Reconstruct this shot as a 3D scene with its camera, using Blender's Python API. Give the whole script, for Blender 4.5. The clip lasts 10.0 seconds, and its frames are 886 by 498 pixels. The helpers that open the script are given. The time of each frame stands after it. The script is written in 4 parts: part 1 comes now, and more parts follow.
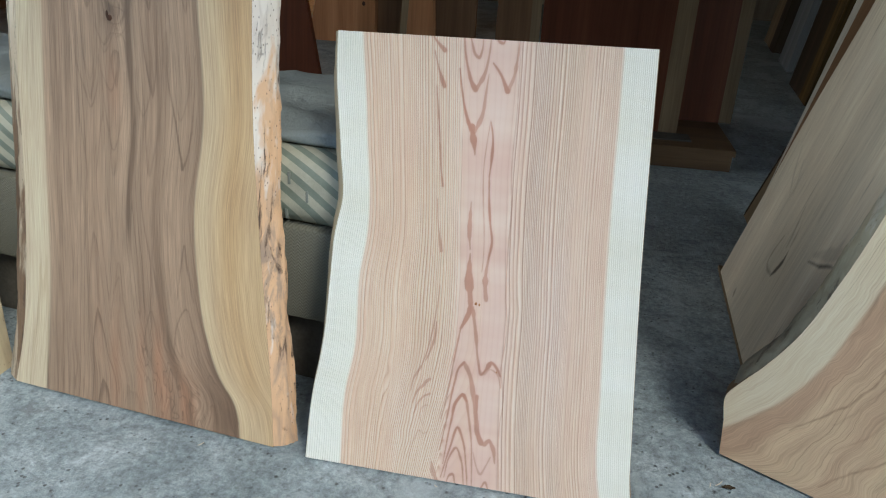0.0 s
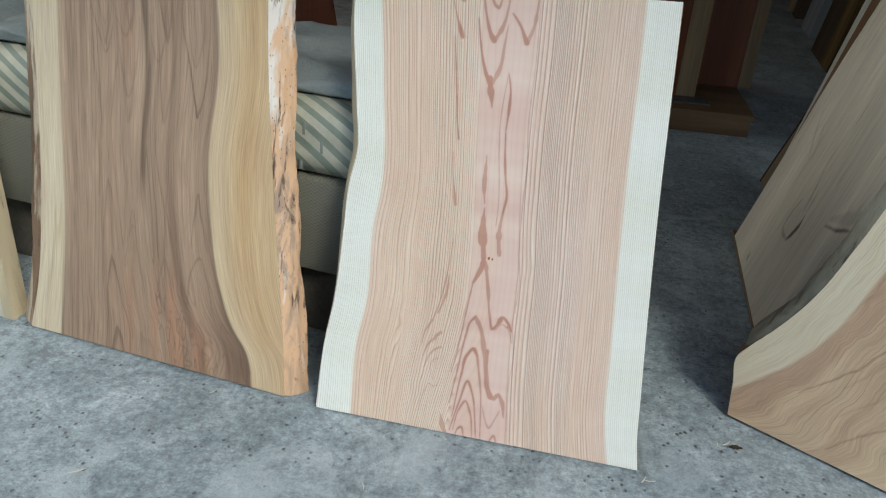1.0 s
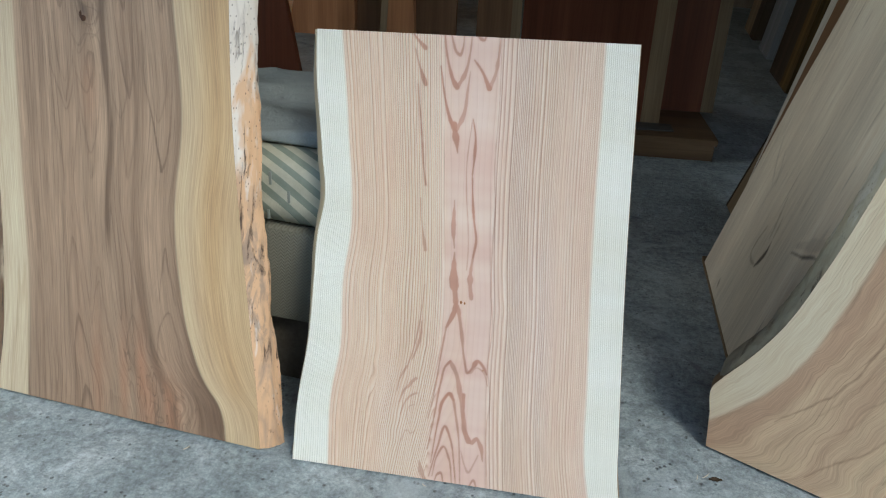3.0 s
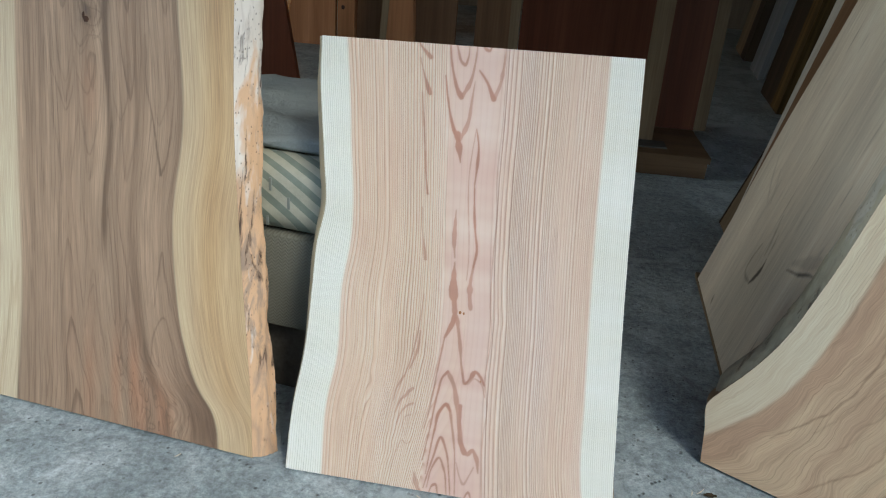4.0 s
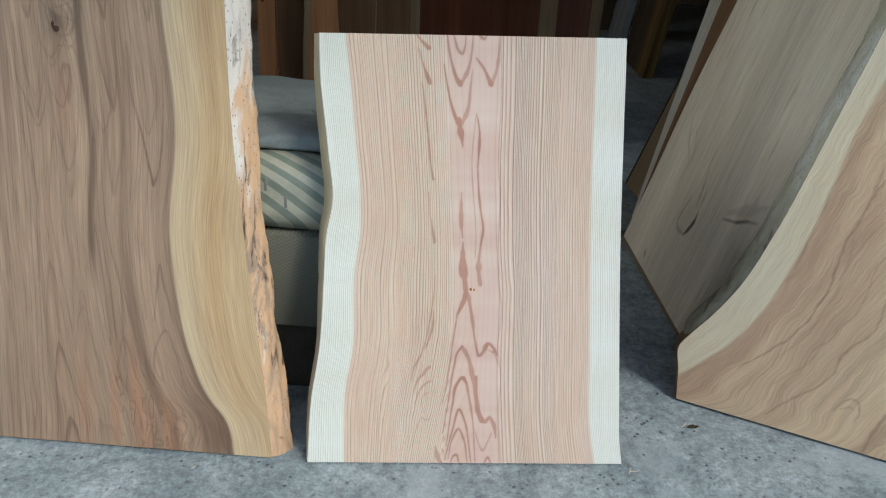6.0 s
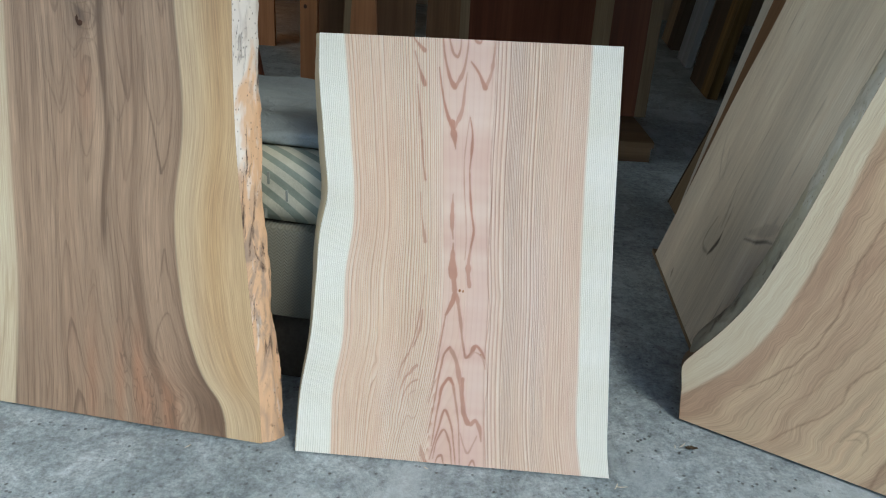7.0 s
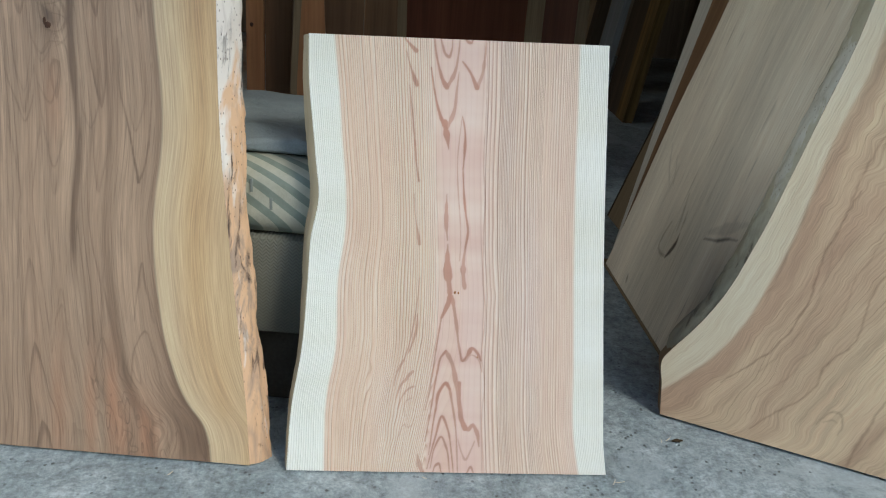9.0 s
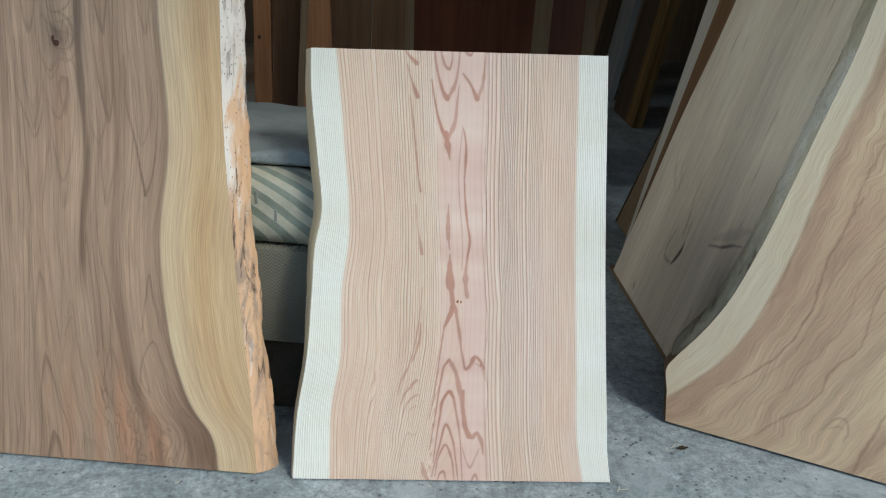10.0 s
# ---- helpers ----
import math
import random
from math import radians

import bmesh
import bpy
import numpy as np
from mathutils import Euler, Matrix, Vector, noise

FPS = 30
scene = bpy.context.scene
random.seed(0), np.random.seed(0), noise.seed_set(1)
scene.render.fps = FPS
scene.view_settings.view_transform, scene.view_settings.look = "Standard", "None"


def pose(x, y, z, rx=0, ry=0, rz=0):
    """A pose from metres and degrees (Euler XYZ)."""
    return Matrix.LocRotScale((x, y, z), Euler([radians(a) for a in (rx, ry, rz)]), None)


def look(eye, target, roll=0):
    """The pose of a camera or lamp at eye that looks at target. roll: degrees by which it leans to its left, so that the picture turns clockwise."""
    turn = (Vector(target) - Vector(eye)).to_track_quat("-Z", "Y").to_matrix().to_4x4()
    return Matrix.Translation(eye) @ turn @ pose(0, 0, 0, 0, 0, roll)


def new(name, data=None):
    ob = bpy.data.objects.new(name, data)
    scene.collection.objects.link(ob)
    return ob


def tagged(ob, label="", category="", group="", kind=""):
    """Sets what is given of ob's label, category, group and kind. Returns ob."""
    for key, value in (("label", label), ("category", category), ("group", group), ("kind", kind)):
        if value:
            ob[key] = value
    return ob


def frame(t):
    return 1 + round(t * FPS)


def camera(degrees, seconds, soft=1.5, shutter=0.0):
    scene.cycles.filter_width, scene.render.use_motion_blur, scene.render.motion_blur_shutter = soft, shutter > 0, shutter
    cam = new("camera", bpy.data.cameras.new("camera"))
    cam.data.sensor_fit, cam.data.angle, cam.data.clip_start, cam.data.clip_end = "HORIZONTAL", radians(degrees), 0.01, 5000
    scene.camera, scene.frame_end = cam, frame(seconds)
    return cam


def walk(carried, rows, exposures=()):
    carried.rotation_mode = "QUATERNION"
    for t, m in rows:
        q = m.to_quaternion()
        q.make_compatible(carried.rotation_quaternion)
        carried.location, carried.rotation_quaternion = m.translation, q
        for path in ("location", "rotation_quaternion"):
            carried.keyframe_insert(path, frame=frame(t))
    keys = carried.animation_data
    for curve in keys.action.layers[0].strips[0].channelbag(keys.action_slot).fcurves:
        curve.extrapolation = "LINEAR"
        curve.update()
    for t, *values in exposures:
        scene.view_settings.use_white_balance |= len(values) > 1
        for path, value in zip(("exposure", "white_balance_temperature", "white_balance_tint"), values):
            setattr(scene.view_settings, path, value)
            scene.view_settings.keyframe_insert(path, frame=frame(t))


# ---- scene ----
cam = camera(59.5, 10.0, soft=1.15)
PATH = [
    (0, (0.203, 0.253, 1.141), (0.009, 2.042, 0.268), 3.3),
    (0.5, (0.201, 0.248, 1.137), (0.001, 2.023, 0.237), 3.7),
    (1, (0.199, 0.247, 1.119), (-0.011, 1.991, 0.164), 4.3),
    (1.5, (0.2, 0.244, 1.125), (-0.015, 1.979, 0.155), 4.1),
    (2, (0.203, 0.257, 1.131), (-0.012, 2.007, 0.187), 3.3),
    (2.5, (0.204, 0.27, 1.144), (0.014, 2.041, 0.233), 2.4),
    (2.7, (0.209, 0.269, 1.152), (0.033, 2.046, 0.251), 2.3),
    (3.8, (0.172, 0.269, 1.148), (0.068, 2.065, 0.274), 4.4),
    (4, (0.177, 0.267, 1.142), (0.054, 2.068, 0.281), 4.5),
    (4.5, (0.178, 0.267, 1.15), (0.039, 2.08, 0.317), 4.0),
    (5, (0.091, 0.271, 1.144), (0.106, 2.101, 0.336), 2.9),
    (5.2, (0.011, 0.267, 1.138), (0.128, 2.088, 0.32), 2.5),
    (5.5, (-0.088, 0.241, 1.144), (0.13, 2.037, 0.29), 2.6),
    (6, (-0.125, 0.208, 1.155), (0.128, 1.985, 0.273), 3.7),
    (6.2, (-0.122, 0.201, 1.156), (0.142, 1.981, 0.282), 3.8),
    (7.3, (0.088, 0.161, 1.139), (0.093, 1.969, 0.285), 4.1),
    (7.5, (0.089, 0.166, 1.138), (0.101, 1.975, 0.284), 4.1),
    (8, (0.089, 0.171, 1.139), (0.114, 1.983, 0.292), 4.3),
    (8.5, (0.075, 0.185, 1.125), (0.11, 1.997, 0.278), 4.0),
    (8.6, (-0.142, 0.208, 1.05), (0.207, 2.011, 0.258), 4.8),
    (8.7, (-0.119, 0.2, 1.067), (0.193, 2.007, 0.268), 4.6),
    (9, (-0.131, 0.162, 1.058), (0.168, 1.992, 0.31), 4.8),
    (9.5, (-0.132, 0.151, 1.066), (0.149, 1.994, 0.343), 4.9),
    (10, (-0.109, 0.147, 1.073), (0.153, 1.988, 0.336), 3.9),
]
walk(cam, [(t, look(eye, target, roll)) for t, eye, target, roll in PATH], [(0.0, 0.95, 6280, 1), (10.0, 0.95, 6280, 1)])

# ---- light: the open front of the shed, towards the right ----
world = bpy.data.worlds.new("sky")
scene.world = world
world.use_nodes = True
sky = world.node_tree.nodes.new("ShaderNodeTexSky")
sky.sky_type, sky.sun_disc = "NISHITA", False
sky.sun_elevation, sky.sun_rotation = radians(42), radians(139)
background = world.node_tree.nodes["Background"]
background.inputs[1].default_value = 0.15
world.node_tree.links.new(sky.outputs[0], background.inputs[0])

# hazy sun from the front right, above the viewer
haze = bpy.data.lights.new("hazy_sun", "SUN")
haze.energy, haze.angle, haze.color = 0.85, radians(14), (1.0, 0.96, 0.91)
new("hazy_sun", haze).matrix_world = look((2.1, -3.05, 3.3), (0, 0, 0))


# added fill lamp from the unseen left side, to brighten the grey slab
side = bpy.data.lights.new("side_fill", "AREA")
side.shape, side.size, side.size_y = "RECTANGLE", 1.7, 1.5
side.energy, side.color = 34, (1.0, 0.97, 0.92)
new("side_fill", side).matrix_world = look((-3.96, 2.6, 1.4), (0.9, 2.2, 0.7))


# ---- materials ----
class Graph:
    """A small helper to write node materials."""

    def __init__(self, name, rough=0.6, metal=0.0):
        self.mat = bpy.data.materials.new(name)
        self.mat.use_nodes = True
        self.tree = self.mat.node_tree
        self.shader = self.tree.nodes["Principled BSDF"]
        self.shader.inputs["Roughness"].default_value = rough
        self.shader.inputs["Metallic"].default_value = metal

    def node(self, kind, operation="", attribute_name="", noise_dimensions="", data_type="", blend_type=""):
        n = self.tree.nodes.new("ShaderNode" + kind)
        if operation:
            n.operation = operation
        if attribute_name:
            n.attribute_name = attribute_name
        if noise_dimensions:
            n.noise_dimensions = noise_dimensions
        if data_type:
            n.data_type = data_type
        if blend_type:
            n.blend_type = blend_type
        return n

    def put(self, socket, value):
        if hasattr(value, "is_linked"):
            self.tree.links.new(value, socket)
        else:
            socket.default_value = value

    def math(self, op, a, b=0.0, c=0.0):
        n = self.node("Math", operation=op)
        for s, v in zip(n.inputs, (a, b, c)):
            self.put(s, v)
        return n.outputs[0]

    def coords(self, scale=(1, 1, 1), kind="Object"):
        n = self.node("Mapping")
        self.tree.links.new(self.node("TexCoord").outputs[kind], n.inputs[0])
        n.inputs["Scale"].default_value = scale
        return n.outputs[0]

    def along(self, stretch):
        """Coordinates that run across and along the grain, carried by the mesh."""
        join = self.node("CombineXYZ")
        self.put(join.inputs[0], self.attr("across"))
        self.put(join.inputs[1], self.attr("along"))
        n = self.node("Mapping")
        self.tree.links.new(join.outputs[0], n.inputs[0])
        n.inputs["Scale"].default_value = stretch
        return n.outputs[0]

    def noise(self, scale, stretch=(1, 1, 1), detail=4.0, rough=0.55, distort=0.0, grain=False):
        n = self.node("TexNoise")
        self.tree.links.new(self.along(stretch) if grain else self.coords(stretch), n.inputs["Vector"])
        for k, v in (("Scale", scale), ("Detail", detail), ("Roughness", rough), ("Distortion", distort)):
            n.inputs[k].default_value = v
        return n.outputs[0]

    def attr(self, name):
        return self.node("Attribute", attribute_name=name).outputs["Fac"]

    def ramp(self, fac, stops):
        n = self.node("ValToRGB")
        self.put(n.inputs[0], fac)
        band = n.color_ramp
        while len(band.elements) < len(stops):
            band.elements.new(0.5)
        for e, (p, c) in zip(band.elements, stops):
            e.position = p
            e.color = (*c, 1) if not isinstance(c, float) else (c, c, c, 1)
        return n.outputs[0]

    def mix(self, fac, a, b, mode="MIX"):
        n = self.node("Mix", data_type="RGBA", blend_type=mode)
        self.put(n.inputs[0], fac)
        for s, v in ((n.inputs[6], a), (n.inputs[7], b)):
            self.put(s, (*v, 1) if isinstance(v, tuple) and len(v) == 3 else v)
        return n.outputs[2]

    def finish(self, color, height=None, bump=0.3, depth=0.002, rough=None):
        self.put(self.shader.inputs["Base Color"], color if not isinstance(color, tuple) else (*color, 1))
        if rough is not None:
            self.put(self.shader.inputs["Roughness"], rough)
        if height is not None:
            n = self.node("Bump")
            n.inputs["Strength"].default_value, n.inputs["Distance"].default_value = bump, depth
            self.put(n.inputs["Height"], height)
            self.tree.links.new(n.outputs[0], self.shader.inputs["Normal"])
        return self.mat


def grain_wood(name, light, dark, sap_light, sap_dark, warm, shadow_tone, rough, line=0.55, relief=0.0, fleck=0.25, pore=0.3, amber=None, thin=0.0, figure=(0.3, 0.13, 0.08), pick=1.0, blot=0.22, ridge=0.0, even=0.0):
    """Wood cut from a log: the mesh carries ring (growth rings), sap (pale outer wood), tone and blush (colour streaks)."""
    g = Graph(name, rough)
    ring = g.attr("ring")
    wob = g.noise(60, (1, 0.12, 1), 3, grain=True)
    saw = g.math("FRACT", g.math("ADD", ring, g.math("MULTIPLY", wob, 0.25)))
    late = g.ramp(saw, [(0.0, 0.5), (0.06 - 0.02 * thin, 0.02), (0.5 + 0.2 * thin, 0.0), (0.76 + 0.09 * thin, 0.3), (0.88 + 0.06 * thin, 1.0), (0.985, 1.0)])
    # each ring is a little stronger or weaker than the next
    step = g.node("TexWhiteNoise", noise_dimensions="1D")
    g.put(step.inputs["W"], g.math("FLOOR", ring))
    power = g.math("MULTIPLY_ADD", g.math("POWER", step.outputs[0], pick), 0.55 * pick**0.5 * (1 - 0.5 * even), (0.55 + 0.3 * even) / pick)
    late = g.math("MULTIPLY", late, g.math("MULTIPLY", power, g.attr("crisp")))
    # highlights of the brushed ridges, painted as pale bands beside each ring line
    ridge_glint = g.math("MULTIPLY", g.ramp(saw, [(0.05, 0.0), (0.2, 1.0), (0.42, 0.7), (0.7, 0.0)]), g.math("MULTIPLY", g.attr("crisp"), ridge))
    heart = g.mix(g.attr("tone"), light, shadow_tone)
    heart = g.mix(g.attr("blush"), heart, warm)
    heart = g.mix(ridge_glint, heart, sap_light)
    heart = g.mix(g.math("MULTIPLY", late, line), heart, dark)
    heart = g.mix(g.attr("figure"), heart, figure)
    pale = g.mix(g.attr("amber"), sap_light, amber or sap_light)
    pale = g.mix(ridge_glint, pale, (0.92, 0.92, 0.88))
    pale = g.mix(g.math("MULTIPLY", late, line), pale, sap_dark)
    col = g.mix(g.attr("sap"), heart, pale)
    fibre = g.noise(420, (1, 0.02, 1), 3, 0.6, grain=True)
    cloud = g.noise(7, (1, 0.35, 1), 4)
    col = g.mix(fleck, col, g.ramp(fibre, [(0.3, 0.25), (0.7, 0.8)]), "OVERLAY")
    col = g.mix(blot, col, g.ramp(cloud, [(0.3, 0.32), (0.7, 0.7)]), "OVERLAY")
    pores = g.ramp(g.noise(230, (1, 0.035, 1), 4, 0.65, 0.3, grain=True), [(0.56, 0.0), (0.7, 1.0)])
    streaks = g.ramp(g.noise(45, (1, 0.04, 1), 4, 0.6, grain=True), [(0.3, 0.3), (0.7, 0.7)])
    col = g.mix(g.math("MULTIPLY", pores, g.math("MULTIPLY_ADD", g.attr("sap"), -0.75 * pore, pore)), col, dark)
    col = g.mix(pore, col, streaks, "OVERLAY")
    height = g.math("ADD", g.math("MULTIPLY", late, relief), g.math("MULTIPLY", fibre, 0.12))
    return g.finish(col, height, 0.8, 0.0016, g.math("MULTIPLY_ADD", fibre, 0.15, rough - 0.08))


def plain_wood(name, a, b, c, rough=0.6, scale=1.0, axis=1):
    """Rough-sawn or oiled boards with grain along one axis."""
    g = Graph(name, rough)
    stretch = [1.0, 1.0, 1.0]
    stretch[axis] = 0.06
    broad = g.noise(9 * scale, tuple(stretch), 5, 0.6, 0.6)
    fine = g.noise(120 * scale, tuple(s if s == 1 else 0.03 for s in stretch), 3)
    col = g.ramp(broad, [(0.25, a), (0.5, b), (0.75, c)])
    col = g.mix(0.3, col, g.ramp(fine, [(0.3, 0.3), (0.7, 0.75)]), "OVERLAY")
    g.shader.inputs["Specular IOR Level"].default_value = 0.2
    return g.finish(col, g.math("ADD", broad, g.math("MULTIPLY", fine, 0.5)), 0.35, 0.002)


def bark_wood(name, peach, cream, dark, grey, stretch, crack=0.5, upper=0.0, shift=0.0):
    """A peeled live edge: smooth peach wood with cream patches of inner bark and dark cracks."""
    g = Graph(name, 0.5)
    patch = g.math("ADD", g.noise(11, stretch, 5, 0.62, 0.4), shift)
    if upper:
        sep = g.node("SeparateXYZ")
        g.tree.links.new(g.coords(), sep.inputs[0])
        rise = g.ramp(sep.outputs[1], [(0.45, 0.0), (0.85, 1.0)])
        patch = g.math("ADD", patch, g.math("MULTIPLY", rise, upper))
        mottle = g.ramp(sep.outputs[1], [(0.18, 0.0), (0.27, 1.0), (0.46, 1.0), (0.6, 0.0)])
    stain = g.noise(24, stretch, 4, 0.6, 0.8)
    cracks = g.noise(38, (stretch[0], stretch[1] * 0.5, stretch[2]), 6, 0.7, 1.2)
    col = g.ramp(patch, [(0.3, tuple(c * 0.75 for c in peach)), (0.5, peach), (0.57, peach), (0.62, cream), (0.78, cream)])
    col = g.mix(g.ramp(stain, [(0.55, 0.0), (0.7, 0.75)]), col, grey)
    if upper:
        brown = g.ramp(g.noise(30, (stretch[0], stretch[1] * 1.4, stretch[2]), 5, 0.65, 1.0), [(0.42, 1.0), (0.52, 0.0)])
        col = g.mix(g.math("MULTIPLY", brown, g.math("MULTIPLY", mottle, 0.75)), col, grey)
        cracks = g.math("SUBTRACT", cracks, g.math("MULTIPLY", mottle, 0.05))
    line = g.ramp(cracks, [(0.28 + 0.06 * crack, 1.0), (0.36 + 0.06 * crack, 0.0)])
    col = g.mix(line, col, dark)
    pits = g.node("TexVoronoi")
    g.tree.links.new(g.coords((1, 0.5, 1)), pits.inputs["Vector"])
    pits.inputs["Scale"].default_value = 150
    spots = g.math("MULTIPLY", g.ramp(pits.outputs[0], [(0.12, 1.0), (0.2, 0.0)]), g.ramp(patch, [(0.5, 0.0), (0.56, 1.0)]))
    col = g.mix(g.math("MULTIPLY", spots, 0.7), col, dark)
    height = g.math("SUBTRACT", g.math("ADD", patch, g.math("MULTIPLY", stain, 0.4)), g.math("MULTIPLY", line, 0.8))
    return g.finish(col, height, 0.6, 0.006)


M_CEDAR = grain_wood("cedar_brushed", (0.72, 0.51, 0.37), (0.39, 0.19, 0.12), (0.84, 0.81, 0.71), (0.35, 0.33, 0.28),
                     (0.70, 0.505, 0.425), (0.60, 0.43, 0.30), 0.6, 0.62, 1.2, 0.3, 0.05, figure=(0.41, 0.185, 0.122), ridge=0.5, even=0.6)
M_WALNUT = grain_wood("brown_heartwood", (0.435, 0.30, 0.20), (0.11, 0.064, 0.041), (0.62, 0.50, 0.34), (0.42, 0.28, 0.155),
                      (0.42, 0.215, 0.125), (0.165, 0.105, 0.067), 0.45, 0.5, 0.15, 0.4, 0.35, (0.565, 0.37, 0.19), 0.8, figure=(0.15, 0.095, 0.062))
M_ZELKOVA = grain_wood("golden_heartwood", (0.69, 0.505, 0.32), (0.20, 0.115, 0.062), (0.69, 0.58, 0.41), (0.33, 0.24, 0.14),
                       (0.49, 0.32, 0.205), (0.35, 0.235, 0.15), 0.5, 0.5, 0.25, 0.3, 0.25, None, 1.0, figure=(0.20, 0.105, 0.06), pick=2.0)
M_GREY = grain_wood("grey_planed_wood", (0.65, 0.555, 0.435), (0.21, 0.16, 0.115), (0.68, 0.60, 0.49), (0.36, 0.30, 0.22),
                    (0.52, 0.43, 0.315), (0.44, 0.385, 0.305), 0.6, 0.35, 0.15, 0.35, 0.3, figure=(0.05, 0.035, 0.025))
M_PEEL = bark_wood("peeled_live_edge", (0.64, 0.40, 0.235), (0.72, 0.65, 0.58), (0.08, 0.045, 0.03), (0.30, 0.22, 0.17), (1, 0.2, 1), crack=0.65, upper=0.22, shift=-0.005)
M_BARK = bark_wood("brown_live_edge", (0.23, 0.13, 0.07), (0.58, 0.45, 0.31), (0.04, 0.025, 0.02), (0.10, 0.065, 0.045), (1, 0.16, 1), crack=1.2, shift=0.12)
M_SAPEDGE = bark_wood("pale_live_edge", (0.52, 0.42, 0.27), (0.58, 0.50, 0.36), (0.20, 0.14, 0.09), (0.42, 0.33, 0.21), (1, 0.15, 1), crack=0.0)
M_MOSS = bark_wood("greyed_live_edge", (0.41, 0.36, 0.255), (0.52, 0.48, 0.40), (0.16, 0.12, 0.08), (0.30, 0.26, 0.18), (1, 0.3, 1), crack=0.2, upper=0.12)
M_RED = plain_wood("dark_red_board", (0.065, 0.019, 0.010), (0.104, 0.033, 0.016), (0.156, 0.053, 0.026), 0.5)
M_BROWN = plain_wood("dark_brown_board", (0.085, 0.047, 0.025), (0.150, 0.083, 0.044), (0.234, 0.130, 0.070), 0.6)
M_ORANGE = plain_wood("reddish_post", (0.221, 0.098, 0.043), (0.338, 0.150, 0.068), (0.455, 0.215, 0.101), 0.6)
M_TAN = plain_wood("tan_board", (0.19, 0.13, 0.075), (0.27, 0.185, 0.11), (0.34, 0.245, 0.15), 0.6)
M_PALE = plain_wood("pale_grey_board", (0.40, 0.36, 0.30), (0.50, 0.455, 0.385), (0.56, 0.51, 0.44), 0.6)
M_PLINTH = plain_wood("brown_plinth", (0.075, 0.044, 0.024), (0.115, 0.07, 0.038), (0.16, 0.10, 0.055), 0.55, axis=0)
M_YELLOW = plain_wood("ochre_bark", (0.03, 0.02, 0.008), (0.08, 0.05, 0.018), (0.14, 0.09, 0.03), 0.8, 2.0)
M_TEAL = plain_wood("teal_sheet", (0.008, 0.03, 0.032), (0.012, 0.05, 0.052), (0.02, 0.07, 0.07), 0.5)
M_SLATE = plain_wood("blue_grey_board", (0.10, 0.11, 0.12), (0.14, 0.15, 0.16), (0.19, 0.20, 0.21), 0.7)
M_DULL = plain_wood("dull_sapwood", (0.13, 0.093, 0.056), (0.18, 0.128, 0.077), (0.24, 0.172, 0.106), 0.7)
M_KNOT = plain_wood("knot_dark", (0.03, 0.015, 0.01), (0.06, 0.03, 0.02), (0.12, 0.06, 0.035), 0.7, 6)
M_DEEP = plain_wood("blackened_board", (0.022, 0.016, 0.011), (0.035, 0.025, 0.017), (0.055, 0.038, 0.024), 0.7)
M_WALL = plain_wood("old_wall_boards", (0.10, 0.075, 0.055), (0.15, 0.115, 0.085), (0.20, 0.155, 0.12), 0.85, axis=2)


def concrete():
    g = Graph("worn_concrete", 0.75)
    big = g.noise(1.7, detail=6, rough=0.6)
    mid = g.noise(9, detail=6, rough=0.65, distort=0.5)
    fine = g.noise(140, detail=4, rough=0.7)
    col = g.ramp(mid, [(0.28, (0.181, 0.215, 0.227)), (0.44, (0.260, 0.305, 0.318)), (0.56, (0.314, 0.360, 0.373)), (0.72, (0.427, 0.475, 0.489))])
    col = g.mix(0.5, col, g.ramp(big, [(0.3, 0.34), (0.7, 0.62)]), "OVERLAY")
    grit = g.noise(48, detail=6, rough=0.75)
    col = g.mix(0.6, col, g.ramp(grit, [(0.32, 0.12), (0.68, 0.88)]), "OVERLAY")
    col = g.mix(0.42, col, g.ramp(fine, [(0.3, 0.2), (0.7, 0.8)]), "OVERLAY")
    worn = g.noise(5.5, detail=8, rough=0.72, distort=1.2)
    col = g.mix(g.ramp(worn, [(0.61, 0.0), (0.64, 0.5), (0.72, 0.6)]), col, (0.167, 0.175, 0.182))
    pale = g.noise(3.2, detail=9, rough=0.7, distort=0.8)
    col = g.mix(g.ramp(pale, [(0.52, 0.0), (0.58, 0.5), (0.75, 0.65)]), col, (0.462, 0.515, 0.529))
    pits = g.node("TexVoronoi")
    g.tree.links.new(g.coords(), pits.inputs["Vector"])
    pits.inputs["Scale"].default_value = 46
    keep = g.ramp(g.noise(13, detail=3), [(0.44, 0.0), (0.56, 1.0)])
    holes = g.math("MULTIPLY", g.ramp(pits.outputs[0], [(0.1, 1.0), (0.2, 0.0)]), keep)
    col = g.mix(g.math("MULTIPLY", holes, 0.75), col, (0.088, 0.085, 0.081))
    height = g.math("SUBTRACT", g.math("ADD", g.math("ADD", mid, g.math("MULTIPLY", grit, 0.8)), g.math("MULTIPLY", fine, 0.5)), holes)
    return g.finish(col, height, 0.8, 0.006, g.math("MULTIPLY_ADD", mid, 0.3, 0.5))


